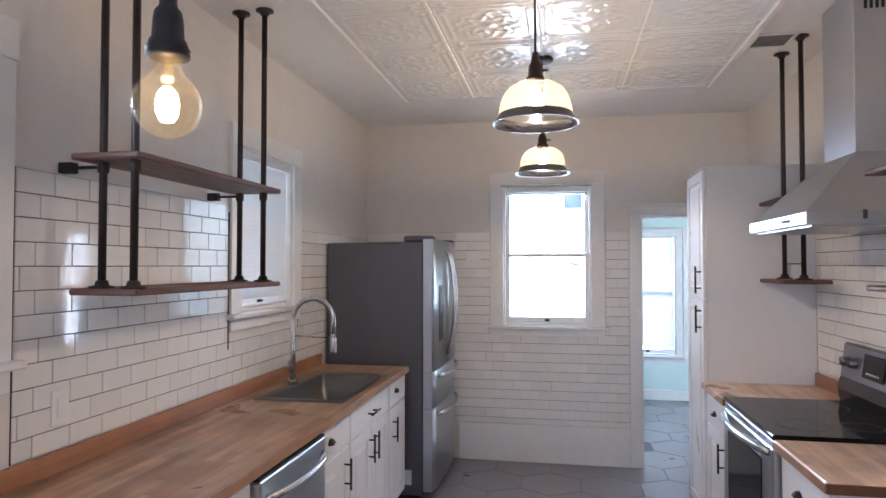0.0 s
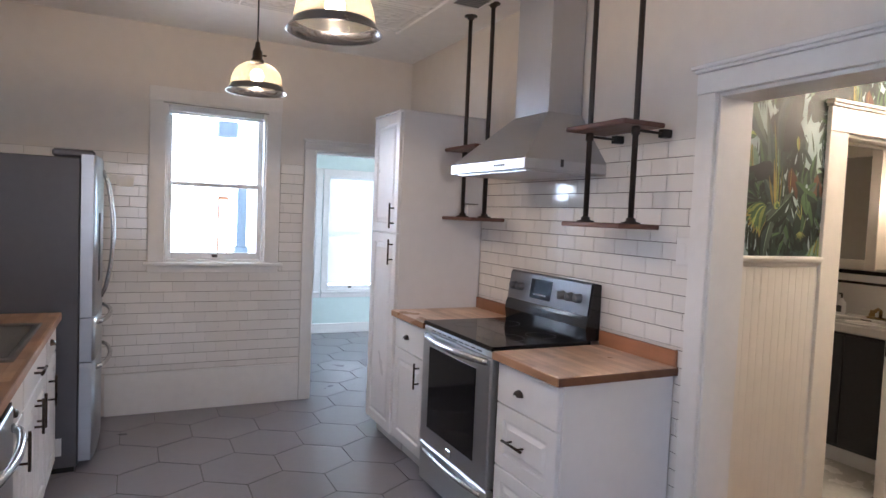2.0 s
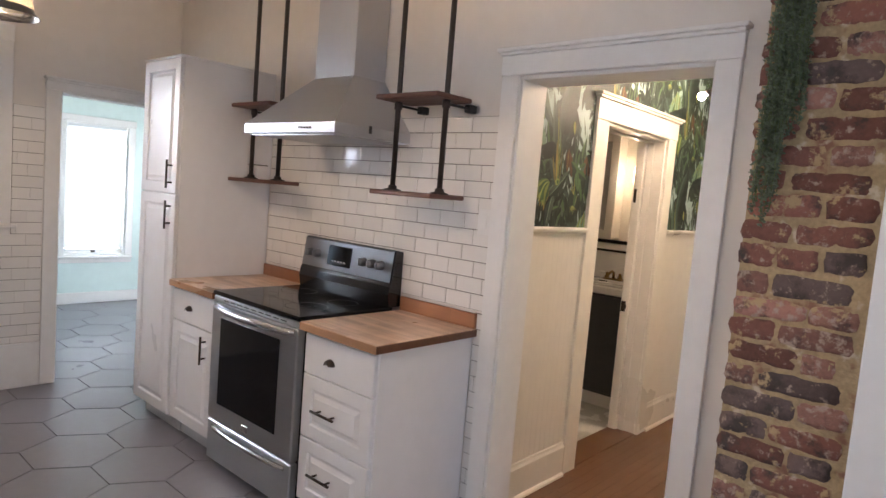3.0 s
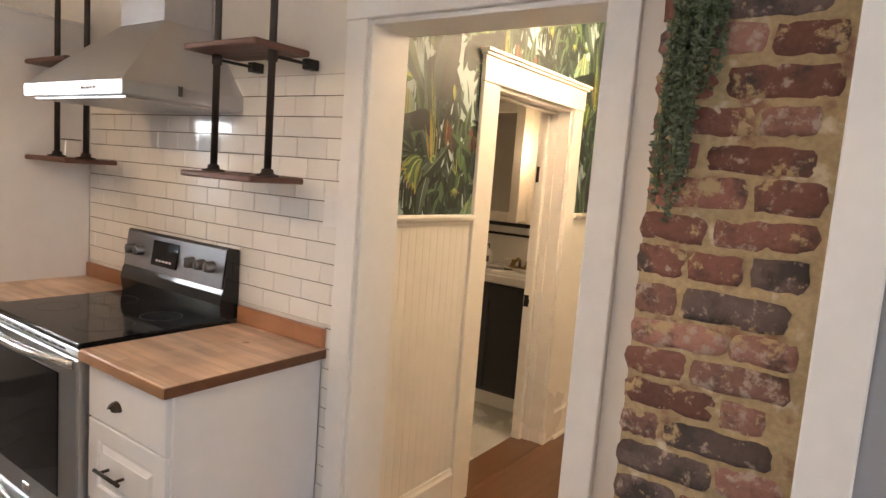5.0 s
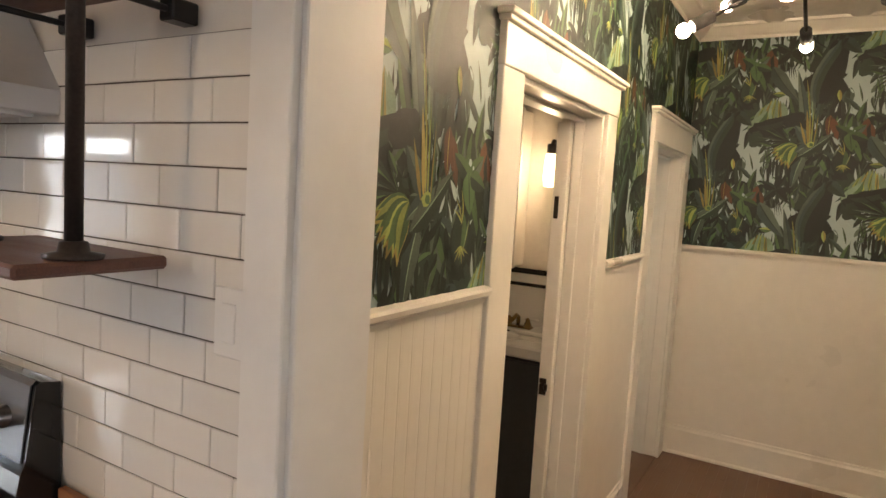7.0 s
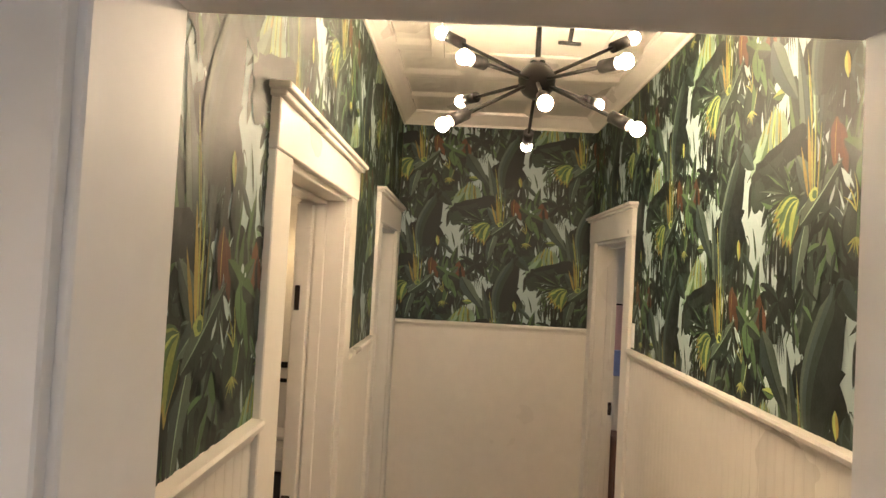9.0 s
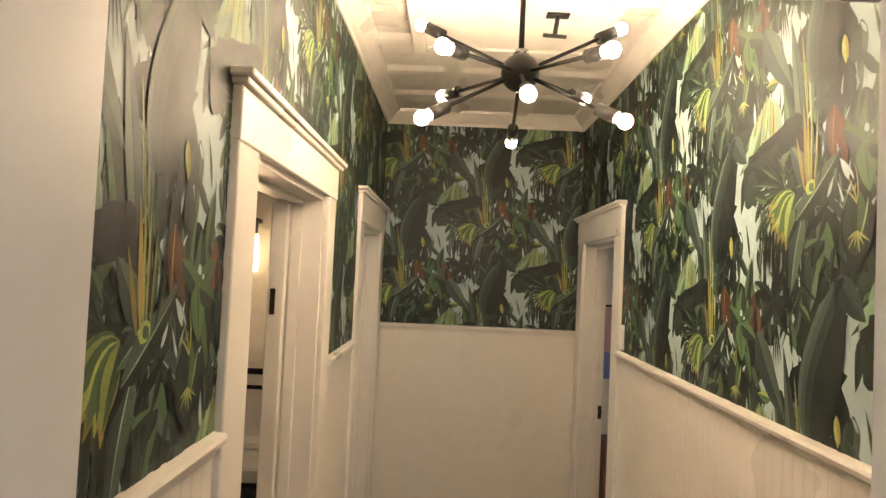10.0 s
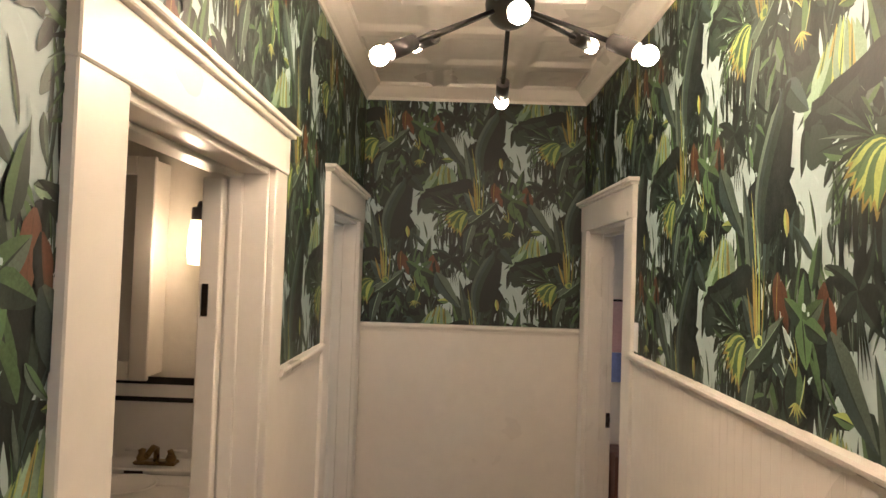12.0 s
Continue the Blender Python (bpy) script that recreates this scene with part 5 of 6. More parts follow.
# ---- bathroom ----
bw = 4.25
for z0, z1 in ((1.228, 1.256), (1.160, 1.178)):
    part("tile_band", bmb((bw - 0.008, bw, 2.80, 4.0, z0, z1), b=0.002), M["blacktile"], wall_bath_east, "glossy black tile band")
part("tile_field", bmb((bw - 0.005, bw, 2.80, 4.0, 0.0, 1.159), (bw - 0.005, bw, 2.80, 4.0, 1.179, 1.227)), M["china"], wall_bath_east, "glossy white wall tile")
va = thing("bath_vanity", "charcoal bathroom vanity with white porcelain basin", "vanity", (4.05, 3.15, 0))
part("body", bmb((3.90, bw - 0.01, 2.86, 3.62, 0.10, 0.865), b=0.004), M["vanity"], va)
part("door", bmb((3.882, 3.90, 2.88, 3.235, 0.12, 0.845), b=0.004), M["vanity"], va)
part("door", bmb((3.882, 3.90, 3.245, 3.60, 0.12, 0.845), b=0.004), M["vanity"], va)
part("plinth", bmb((3.91, bw - 0.01, 2.86, 3.62, 0.004, 0.10)), M["trim"], va)
bm = bmb((3.86, 4.0, 2.84, 3.64, 0.865, 0.925), (4.0, bw - 0.01, 2.84, 3.64, 0.865, 0.925), b=0.01)
top = part("basin_top", bm, M["china"], va, "white porcelain basin top")
part("back_ledge", bmb((4.10, bw - 0.008, 2.84, 3.64, 0.925, 0.948), b=0.006), M["china"], top)
part("overflow", bmb((4.097, 4.101, 3.20, 3.27, 0.930, 0.940), b=0.001), M["bronze"], top)
bm = bmesh.new()
lathe(bm, (3.985, 3.20, 0.926), [(0.105, 0.006), (0.098, 0.010), (0.092, 0.004), (0.075, 0.001), (1e-4, 0.0005)], 30)
part("bowl_rim", bm, M["china"], top)
fb = thing("bath_faucet", "antique brass two-handle faucet with white lever tips", "faucet", (4.16, 3.18, 0.948))
part("base", bmb((4.135, 4.185, 3.10, 3.26, 0.948, 0.962), b=0.006), M["brass"], fb)
part("spout", bmt([(4.16, 3.18, 0.96), (4.16, 3.18, 1.005), (4.13, 3.18, 1.018), (4.08, 3.18, 1.0)], 0.011, 10), M["brass"], fb)
for y, s in ((3.125, -1), (3.235, 1)):
    bm = bmesh.new()
    lathe(bm, (4.16, y, 0.96), [(0.018, 0), (0.020, 0.012), (0.012, 0.028), (0.015, 0.040), (1e-4, 0.046)], 14)
    h = part("handle", bm, M["brass"], fb)
    part("lever", bmt([(4.16, y, 0.998), (4.155, y + s * 0.06, 1.0)], 0.006, 8), M["china"], h, "white porcelain lever")
sp = thing("soap_bottle", "clear soap bottle with dark pump on basin ledge", "bottle", (4.14, 3.43, 0.948))
bm = bmesh.new()
lathe(bm, (4.14, 3.43, 0.948), [(1e-4, 0), (0.028, 0), (0.030, 0.01), (0.030, 0.08), (0.012, 0.10), (0.012, 0.112), (1e-4, 0.112)], 20)
part("bottle", bm, M["china"], sp)
part("pump", bmt([(4.14, 3.43, 1.055), (4.14, 3.43, 1.09), (4.11, 3.43, 1.092)], 0.006, 8), M["black"], sp)
part("label", bmb((4.108, 4.112, 3.41, 3.45, 0.965, 1.01)), M["plastic"], sp)
mc = thing("medicine_cabinet", "white framed mirrored medicine cabinet on bathroom wall", "mirror cabinet", (4.2, 3.45, 1.27))
part("box", bmb((4.12, bw, 3.215, 3.70, 1.275, 2.085), b=0.003), M["hallwhite"], mc)
bm = bmb((4.10, 4.12, 3.205, 3.275, 1.265, 2.095), (4.10, 4.12, 3.64, 3.71, 1.265, 2.095), (4.10, 4.12, 3.275, 3.64, 1.265, 1.335), (4.10, 4.12, 3.275, 3.64, 2.025, 2.095), b=0.004)
part("frame", bm, M["hallwhite"], mc)
part("mirror", bmb((4.108, 4.116, 3.275, 3.64, 1.335, 2.025)), M["mirror"], mc, "silver mirror")
scn = thing("wall_sconce", "black wall sconce with glowing frosted glass, lit", "sconce", (4.2, 3.06, 1.78))
part("arm", bmt([(bw, 3.06, 1.93), (4.17, 3.06, 1.93), (4.15, 3.06, 1.90)], 0.012, 10), M["black"], scn)
part("holder", disc_bm((4.15, 3.06, 1.865), 0.024, 0.05), M["black"], scn)
bm = bmesh.new()
lathe(bm, (4.15, 3.06, 1.865), [(0.026, 0), (0.032, -0.04), (0.036, -0.12), (0.030, -0.165), (1e-4, -0.17)], 20)
part("glass", bm, M["sconce"], scn, "glowing frosted glass")
bulb_lamp("sconce_light", (4.07, 3.06, 1.77), 2.7, HALLW, 0.02)

# ---- trailing plant on the chimney ----
pl = thing("trailing_plant", "green trailing string plant in small dark wall pot", "plant", (1.56, 1.47, 2.2))
bm = bmesh.new()
lathe(bm, (1.555, 1.455, 2.20), [(1e-4, 0), (0.040, 0), (0.055, 0.09), (0.058, 0.095), (0.052, 0.095), (0.046, 0.075), (1e-4, 0.07)], 22)
part("pot", bm, M["pot"], pl)
part("wall_bracket", bmb((1.55, 1.615, 1.445, 1.465, 2.205, 2.225)), M["black"], pl)
rng = random.Random(4)
bms, bml = bmesh.new(), bmesh.new()
for k in range(60):
    y, x = 1.442 + rng.uniform(-0.038, 0.038), 1.580 + rng.uniform(-0.03, 0.03)
    L = 0.42 + 0.36 * rng.random() ** 0.8
    if y < 1.44:
        L *= 0.66
    x0, y0 = 1.555 + rng.uniform(-0.03, 0.03), 1.455 + rng.uniform(-0.03, 0.03)
    pts = [(x0, y0, 2.285), ((x0 + x) / 2, (y0 + y) / 2, 2.31), (x, y, 2.26)]
    z = 2.26
    while z > 2.30 - L:
        z -= 0.03
        x += rng.uniform(-0.004, 0.004)
        y += rng.uniform(-0.0040, 0.0044)
        y = min(y, 1.492)
        pts.append((min(x, 1.605), y, z))
    tube(bms, pts, 0.0014, 5)
    for p in pts[1:]:
        for q in range(5):
            c = Vector(p) + Vector((rng.uniform(-0.009, 0.007), rng.uniform(-0.010, 0.010), rng.uniform(-0.015, 0.015)))
            r = rng.uniform(0.0045, 0.0074)
            u = Vector((rng.uniform(-1, 1), rng.uniform(-1, 1), rng.uniform(-0.6, 0.6))).normalized()
            v = u.orthogonal().normalized()
            w = u.cross(v)
            vs = [bml.verts.new(c + (u * math.cos(2 * math.pi * i / 6) * 1.25 + v * math.sin(2 * math.pi * i / 6) * 0.85) * r) for i in range(6)]
            top_, bot_ = bml.verts.new(c + w * r * 0.5), bml.verts.new(c - w * r * 0.4)
            for i in range(6):
                for apex, flip in ((top_, False), (bot_, True)):
                    tri = (vs[i], vs[(i + 1) % 6], apex)
                    bml.faces.new(tri[::-1] if flip else tri).smooth = True
tagged(part("stem", bms, M["stem"], pl), kind="stuff")
tagged(part("leaves", bml, M["leaf"], pl, "small round green leaves"), kind="stuff")

# ---- jungle wallpaper ----
def paper(name, col, var=0.38, scale=22.0):
    return mat(name, col, 0.54, var=var, scale=scale, rvar=0.05, rand=0.30, island=True, bump=0.10, bscale=120, spec=0.42)


INK = [paper("ink_pale_aqua", (0.36, 0.46, 0.465), 0.10, 3), paper("ink_dark", (0.008, 0.014, 0.012)), paper("ink_deep_green", (0.020, 0.036, 0.026)),
       paper("ink_green", (0.062, 0.120, 0.050)), paper("ink_grey_green", (0.078, 0.112, 0.088)), paper("ink_blue_green", (0.034, 0.058, 0.053)),
       paper("ink_lime", (0.28, 0.34, 0.095)), paper("ink_yellow", (0.26, 0.205, 0.06)), paper("ink_rust", (0.105, 0.045, 0.024)), paper("ink_mint", (0.19, 0.29, 0.20))]
DARK, DEEP, GREEN, GREY, BLUE, LIME, YEL, RUST, MINT = range(1, 10)
CW, CHH = 0.53, 0.82


def leaf_shape(u, v, ang, ln, wd, ca, cb, bend=0.0, n=6, wave=0.0):
    """A printed leaf: base point, angle, length, half width, inks of its halves."""
    a = radians(ang)
    quads = []
    prev = None
    for i in range(n + 1):
        t = i / n
        th = a + bend * t
        cu, cv = u + ln * t * math.cos(a + bend * t / 2), v + ln * t * math.sin(a + bend * t / 2)
        w = wd * (math.sin(math.pi * min(1, t * 0.96 + 0.02) ** 0.75)) * (1 + wave * math.sin(9 * t))
        nu, nv = -math.sin(th), math.cos(th)
        cur = ((cu + nu * w, cv + nv * w), (cu, cv), (cu - nu * w, cv - nv * w))
        if prev:
            quads.append(([prev[0], prev[1], cur[1], cur[0]], ca))
            quads.append(([prev[1], prev[2], cur[2], cur[1]], cb))
        prev = cur
    return quads


def blob(u, v, ru, rv, ink, ang=0.0, n=16, jag=0.0, seed=0):
    """A printed patch with an uneven outline."""
    r = random.Random(seed)
    ca, sa = math.cos(radians(ang)), math.sin(radians(ang))
    rim = []
    for k in range(n):
        a = 2 * math.pi * k / n
        q = 1 + r.uniform(-jag, jag)
        x, y = ru * q * math.cos(a), rv * q * math.sin(a)
        rim.append((u + x * ca - y * sa, v + x * sa + y * ca))
    return [([(u, v), rim[k], rim[(k + 1) % n]], ink) for k in range(n)]


def motif():
    """One repeat; the foot of the yellow stalks is the origin, u to the viewer's right."""
    r = random.Random(11)
    layers = []

    def L(u, v, ang, ln, wd, ca, cb, rib=None, **k):
        layers.append(leaf_shape(u, v, ang, ln, wd, ca, cb, **k))
        if rib:
            k.pop("wave", None)
            layers.append(leaf_shape(u, v, ang, ln * 0.95, wd * 0.05 + 0.0007, rib, rib, **k))

    def B(*q, **k):
        layers.append(blob(*q, **k))
    # deep shade behind the plants, leaving the pale ground open at the palm side
    for k, (u, v, ru, rv) in enumerate(((0.10, -0.13, 0.20, 0.14), (0.02, -0.06, 0.10, 0.16), (0.20, 0.05, 0.13, 0.14), (-0.05, 0.16, 0.08, 0.20),
                                        (0.05, 0.36, 0.11, 0.17), (0.25, -0.25, 0.10, 0.10), (-0.12, 0.10, 0.12, 0.06), (0.0, -0.28, 0.09, 0.12))):
        B(u, v, ru, rv, (DARK, DEEP)[k % 2], jag=0.38, n=44, seed=k)
    for k in range(46):                                     # leaves within the shade
        u, v = r.uniform(-0.10, 0.30), r.uniform(-0.38, 0.36)
        L(u, v, r.choice((90, -90, 60, 120, -70)) + r.uniform(-25, 25), r.uniform(0.07, 0.14), r.uniform(0.008, 0.022), *r.choice(((DEEP, DARK), (BLUE, DEEP), (DARK, DARK), (DEEP, GREEN), (GREY, DEEP))), bend=r.uniform(-0.5, 0.5), wave=0.08)
    for k in range(30):                                     # pale slivers of the ground showing through
        L(r.uniform(-0.06, 0.30), r.uniform(-0.38, 0.36), 90 + r.uniform(-30, 30), r.uniform(0.03, 0.085), r.uniform(0.0025, 0.0075), 0, 0, bend=r.uniform(-0.6, 0.6))
    for k in range(26):                                     # mid-grey silhouettes on the pale ground
        L(r.uniform(-0.31, 0.0), r.uniform(-0.40, 0.20), 90 + r.uniform(-45, 45), r.uniform(0.07, 0.14), r.uniform(0.007, 0.016), *r.choice(((GREY, GREY), (BLUE, GREY), (GREY, GREEN), (DEEP, BLUE))), bend=r.uniform(-0.6, 0.6), wave=0.12)
    for k in range(64):                                     # thin blades across the pale ground
        u = r.uniform(-0.30, 0.02)
        L(u, r.uniform(-0.42, 0.26), 90 + r.uniform(-22, 22), r.uniform(0.08, 0.19), r.uniform(0.0025, 0.0075), *r.choice(((DARK, DEEP), (DEEP, DARK), (GREY, DEEP), (GREEN, DEEP), (BLUE, DARK))), bend=r.uniform(-0.4, 0.4))
    for k in range(20):                                     # ragged sprigs
        u, v = -0.29 + 0.016 * k, r.uniform(-0.10, 0.09)
        for q in range(4):
            L(u, v, r.uniform(0, 360), r.uniform(0.025, 0.055), r.uniform(0.005, 0.011), (DARK, DEEP, GREY)[(q + k) % 3], (DARK, DEEP)[q % 2], bend=r.uniform(-0.6, 0.6))
    for k in range(16):                                     # small lit leaves
        L(r.uniform(-0.27, 0.27), r.uniform(-0.40, 0.40), r.uniform(0, 360), r.uniform(0.05, 0.09), r.uniform(0.009, 0.017), *r.choice(((GREEN, GREY), (GREY, MINT), (GREEN, DEEP), (GREEN, LIME))), rib=DEEP, bend=r.uniform(-0.5, 0.5))
    # spear leaves rising past the stalks
    for u, v, a, ln, w, c in ((-0.035, 0.10, 99, 0.34, 0.024, (GREY, BLUE)), (0.02, 0.12, 84, 0.30, 0.018, (BLUE, DEEP)), (-0.065, 0.08, 106, 0.26, 0.020, (GREEN, DEEP)),
                              (0.0, 0.13, 93, 0.24, 0.011, (MINT, GREY)), (-0.02, 0.16, 96, 0.22, 0.005, (LIME, YEL)), (0.05, 0.06, 76, 0.24, 0.014, (DEEP, DARK))):
        L(u, v, a, ln, w, *c, rib=DEEP, bend=0.10)
    # the tall folded banana leaf with its lit rim
    L(-0.005, 0.245, 72, 0.37, 0.064, GREY, BLUE, bend=0.16, n=10)
    L(0.003, 0.242, 71, 0.37, 0.060, BLUE, DEEP, bend=0.16, n=10)
    L(0.013, 0.240, 70, 0.37, 0.054, DEEP, DARK, bend=0.16, n=10)
    L(0.028, 0.238, 68, 0.37, 0.046, DARK, DARK, bend=0.18, n=10)
    L(0.115, 0.315, -86, 0.075, 0.012, YEL, LIME, bend=0.2)
    for k in range(5):                                      # stems under it
        L(0.05 + 0.014 * k, 0.16, 84 + 4 * k, 0.15, 0.0022, DARK, DEEP, bend=-0.2)
    # bright torn leaf over a dark drooping one
    for k in range(9):
        L(-0.315 + 0.021 * k, 0.130 + 0.003 * k, 64 + 4.5 * k, 0.135 - 0.009 * abs(k - 4), 0.017, (MINT, LIME, MINT, YEL)[k % 4], (LIME, MINT, MINT)[k % 3], bend=0.1)
    for k in range(4):
        L(-0.30 + 0.04 * k, 0.135, 70 + 7 * k, 0.115, 0.0028, GREEN, GREEN)
    L(-0.345, 0.075, 38, 0.16, 0.038, MINT, GREEN, bend=0.5, wave=0.10)
    B(-0.255, 0.085, 0.085, 0.055, DARK, ang=8, jag=0.16, n=20, seed=31)
    B(-0.290, 0.025, 0.045, 0.050, DEEP, ang=20, jag=0.20, n=18, seed=32)
    L(-0.30, 0.105, 4, 0.235, 0.034, DARK, DEEP, bend=0.55, n=10, wave=0.10)
    B(-0.100, 0.145, 0.062, 0.040, DARK, ang=24, jag=0.12, n=18, seed=33)
    L(-0.065, 0.15, -62, 0.085, 0.022, DARK, DARK)
    # fan palm with hanging fringe
    for k in range(15):
        L(-0.11, 0.005, 132 + 9.5 * k, r.uniform(0.15, 0.21) if k < 9 else r.uniform(0.16, 0.25), 0.0072, (DEEP, GREEN, DARK, GREY)[k % 4], (DARK, DEEP)[k % 2], bend=0.30)
    for k in range(11):
        L(-0.20 + 0.017 * k, -0.085, -95 + 2.5 * (k % 4), r.uniform(0.11, 0.19), 0.0085, DARK, (DARK, DEEP)[k % 2], bend=0.10)
    # yellow-green cut leaf
    for k in range(8):
        L(-0.070, -0.012, 178 + 9.5 * k, 0.128 + 0.012 * (k % 2), 0.023, YEL, (LIME, YEL)[k % 2], bend=0.40)
    for k in range(8):
        L(-0.070, -0.010, 177 + 9.5 * k, 0.112 + 0.012 * (k % 2), 0.022, (GREEN, LIME)[k % 3 == 0], (GREEN, LIME, GREEN)[k % 3], bend=0.40)
    L(-0.205, -0.010, 165, 0.07, 0.014, GREEN, DEEP)
    # dark star palm
    for k, a in enumerate((8, 52, 96, 140, 178, 212, 246, 300, 332)):
        L(-0.155, -0.275, a, 0.095 + 0.02 * (k % 2), 0.0155, DARK, (DARK, DEEP)[k % 2], bend=(-0.55, 0.5)[k % 2])
    for k in range(4):
        L(-0.155, -0.28, -88 + 5 * k, 0.16, 0.0035, DARK, DEEP)
    # green leaves with rust pods
    for du, dv, a in ((0.085, 0.170, -96), (0.100, 0.150, -80), (0.270, 0.150, -100), (0.285, 0.120, -84)):
        L(du, dv, a, 0.125, 0.021, RUST, (RUST, DARK)[du > 0.28], rib=YEL if du < 0.1 else RUST, bend=0.2, wave=0.12)
    for u, v, a, ln, w, c in ((0.20, 0.04, 92, 0.13, 0.030, (GREEN, DEEP)), (0.19, 0.05, 40, 0.10, 0.028, (GREEN, GREY)), (0.19, 0.06, 146, 0.09, 0.026, (DEEP, GREEN)),
                              (0.19, 0.07, -80, 0.11, 0.034, (GREEN, GREEN)), (0.20, 0.06, -20, 0.09, 0.026, (GREEN, DEEP)), (0.225, 0.13, 78, 0.12, 0.020, (GREEN, DEEP)),
                              (0.14, 0.16, 96, 0.10, 0.024, (DARK, DEEP))):
        L(u, v, a, ln, w, *c, rib=DEEP, wave=0.10)
    B(0.196, 0.093, 0.0075, 0.0095, 0, jag=0.2, n=9, seed=5)
    B(0.213, 0.081, 0.0045, 0.005, 0, jag=0.2, n=8, seed=6)
    # broad grey leaves round the foot
    for k, (u, v, a, ln, w, c) in enumerate(((0.01, 0.0, 200, 0.10, 0.028, (GREY, BLUE)), (0.0, 0.015, 142, 0.13, 0.034, (BLUE, GREY)), (0.29, 0.05, -62, 0.25, 0.042, (GREY, BLUE)),
                                             (0.06, -0.05, -30, 0.11, 0.026, (BLUE, DEEP)), (0.035, -0.075, -66, 0.14, 0.027, (GREEN, GREY)), (0.005, -0.15, -80, 0.14, 0.030, (GREY, DEEP)),
                                             (-0.03, -0.06, -112, 0.20, 0.032, (GREY, BLUE)), (0.045, -0.12, -96, 0.11, 0.022, (GREEN, DEEP)), (0.11, -0.21, -52, 0.13, 0.034, (BLUE, DEEP)))):
        L(u, v, a, ln, w, *c, rib=(MINT, GREY, DEEP)[k % 3], bend=0.30 * (-1) ** k, wave=0.09, n=9)
    for k in range(14):                                     # shadows between them
        L(r.uniform(-0.06, 0.14), r.uniform(-0.26, -0.04), r.choice((-90, -60, -120, 45)) + r.uniform(-20, 20), r.uniform(0.05, 0.09), r.uniform(0.006, 0.014), DARK, (DARK, DEEP)[k % 2], bend=r.uniform(-0.5, 0.5), wave=0.1)
    L(-0.06, -0.075, 36, 0.225, 0.032, GREY, DEEP, rib=MINT, bend=0.12, n=8, wave=0.06)
    # hanging pod and its yellow flower
    B(0.172, -0.105, 0.056, 0.078, DARK, jag=0.08, n=18, seed=8)
    B(0.166, -0.100, 0.042, 0.066, DEEP, jag=0.08, n=16, seed=9)
    L(0.176, -0.035, -96, 0.125, 0.026, GREEN, DEEP, bend=0.12)
    for k in range(6):
        L(0.172, -0.115, -150 + 24 * k, 0.036 + 0.012 * (k % 2), 0.0032, YEL, LIME)
    for a, ln in ((100, 0.075), (78, 0.09), (122, 0.06)):
        L(0.170, -0.060, a, ln, 0.0026, LIME, YEL, bend=0.7)
    L(0.205, -0.05, 262, 0.09, 0.0030, LIME, MINT, bend=-0.3)
    # yellow stalks and their sheath
    for k, (u, a, ln, w) in enumerate(((-0.014, 95, 0.21, 0.0085), (0.004, 90, 0.22, 0.0075), (-0.026, 105, 0.14, 0.007), (0.016, 86, 0.18, 0.0055), (-0.006, 93, 0.24, 0.004))):
        L(u, -0.005, a, ln, w, (YEL, LIME, YEL)[k % 3], (YEL, DEEP, YEL, GREEN)[k % 4], bend=0.06)
    L(0.030, 0.0, 70, 0.13, 0.0045, DARK, DEEP, bend=0.2)
    B(-0.004, 0.0, 0.022, 0.017, LIME, jag=0.3, n=10, seed=12)
    B(0.002, -0.004, 0.012, 0.011, GREEN, jag=0.3, n=9, seed=13)
    return layers


MOTIF = motif()


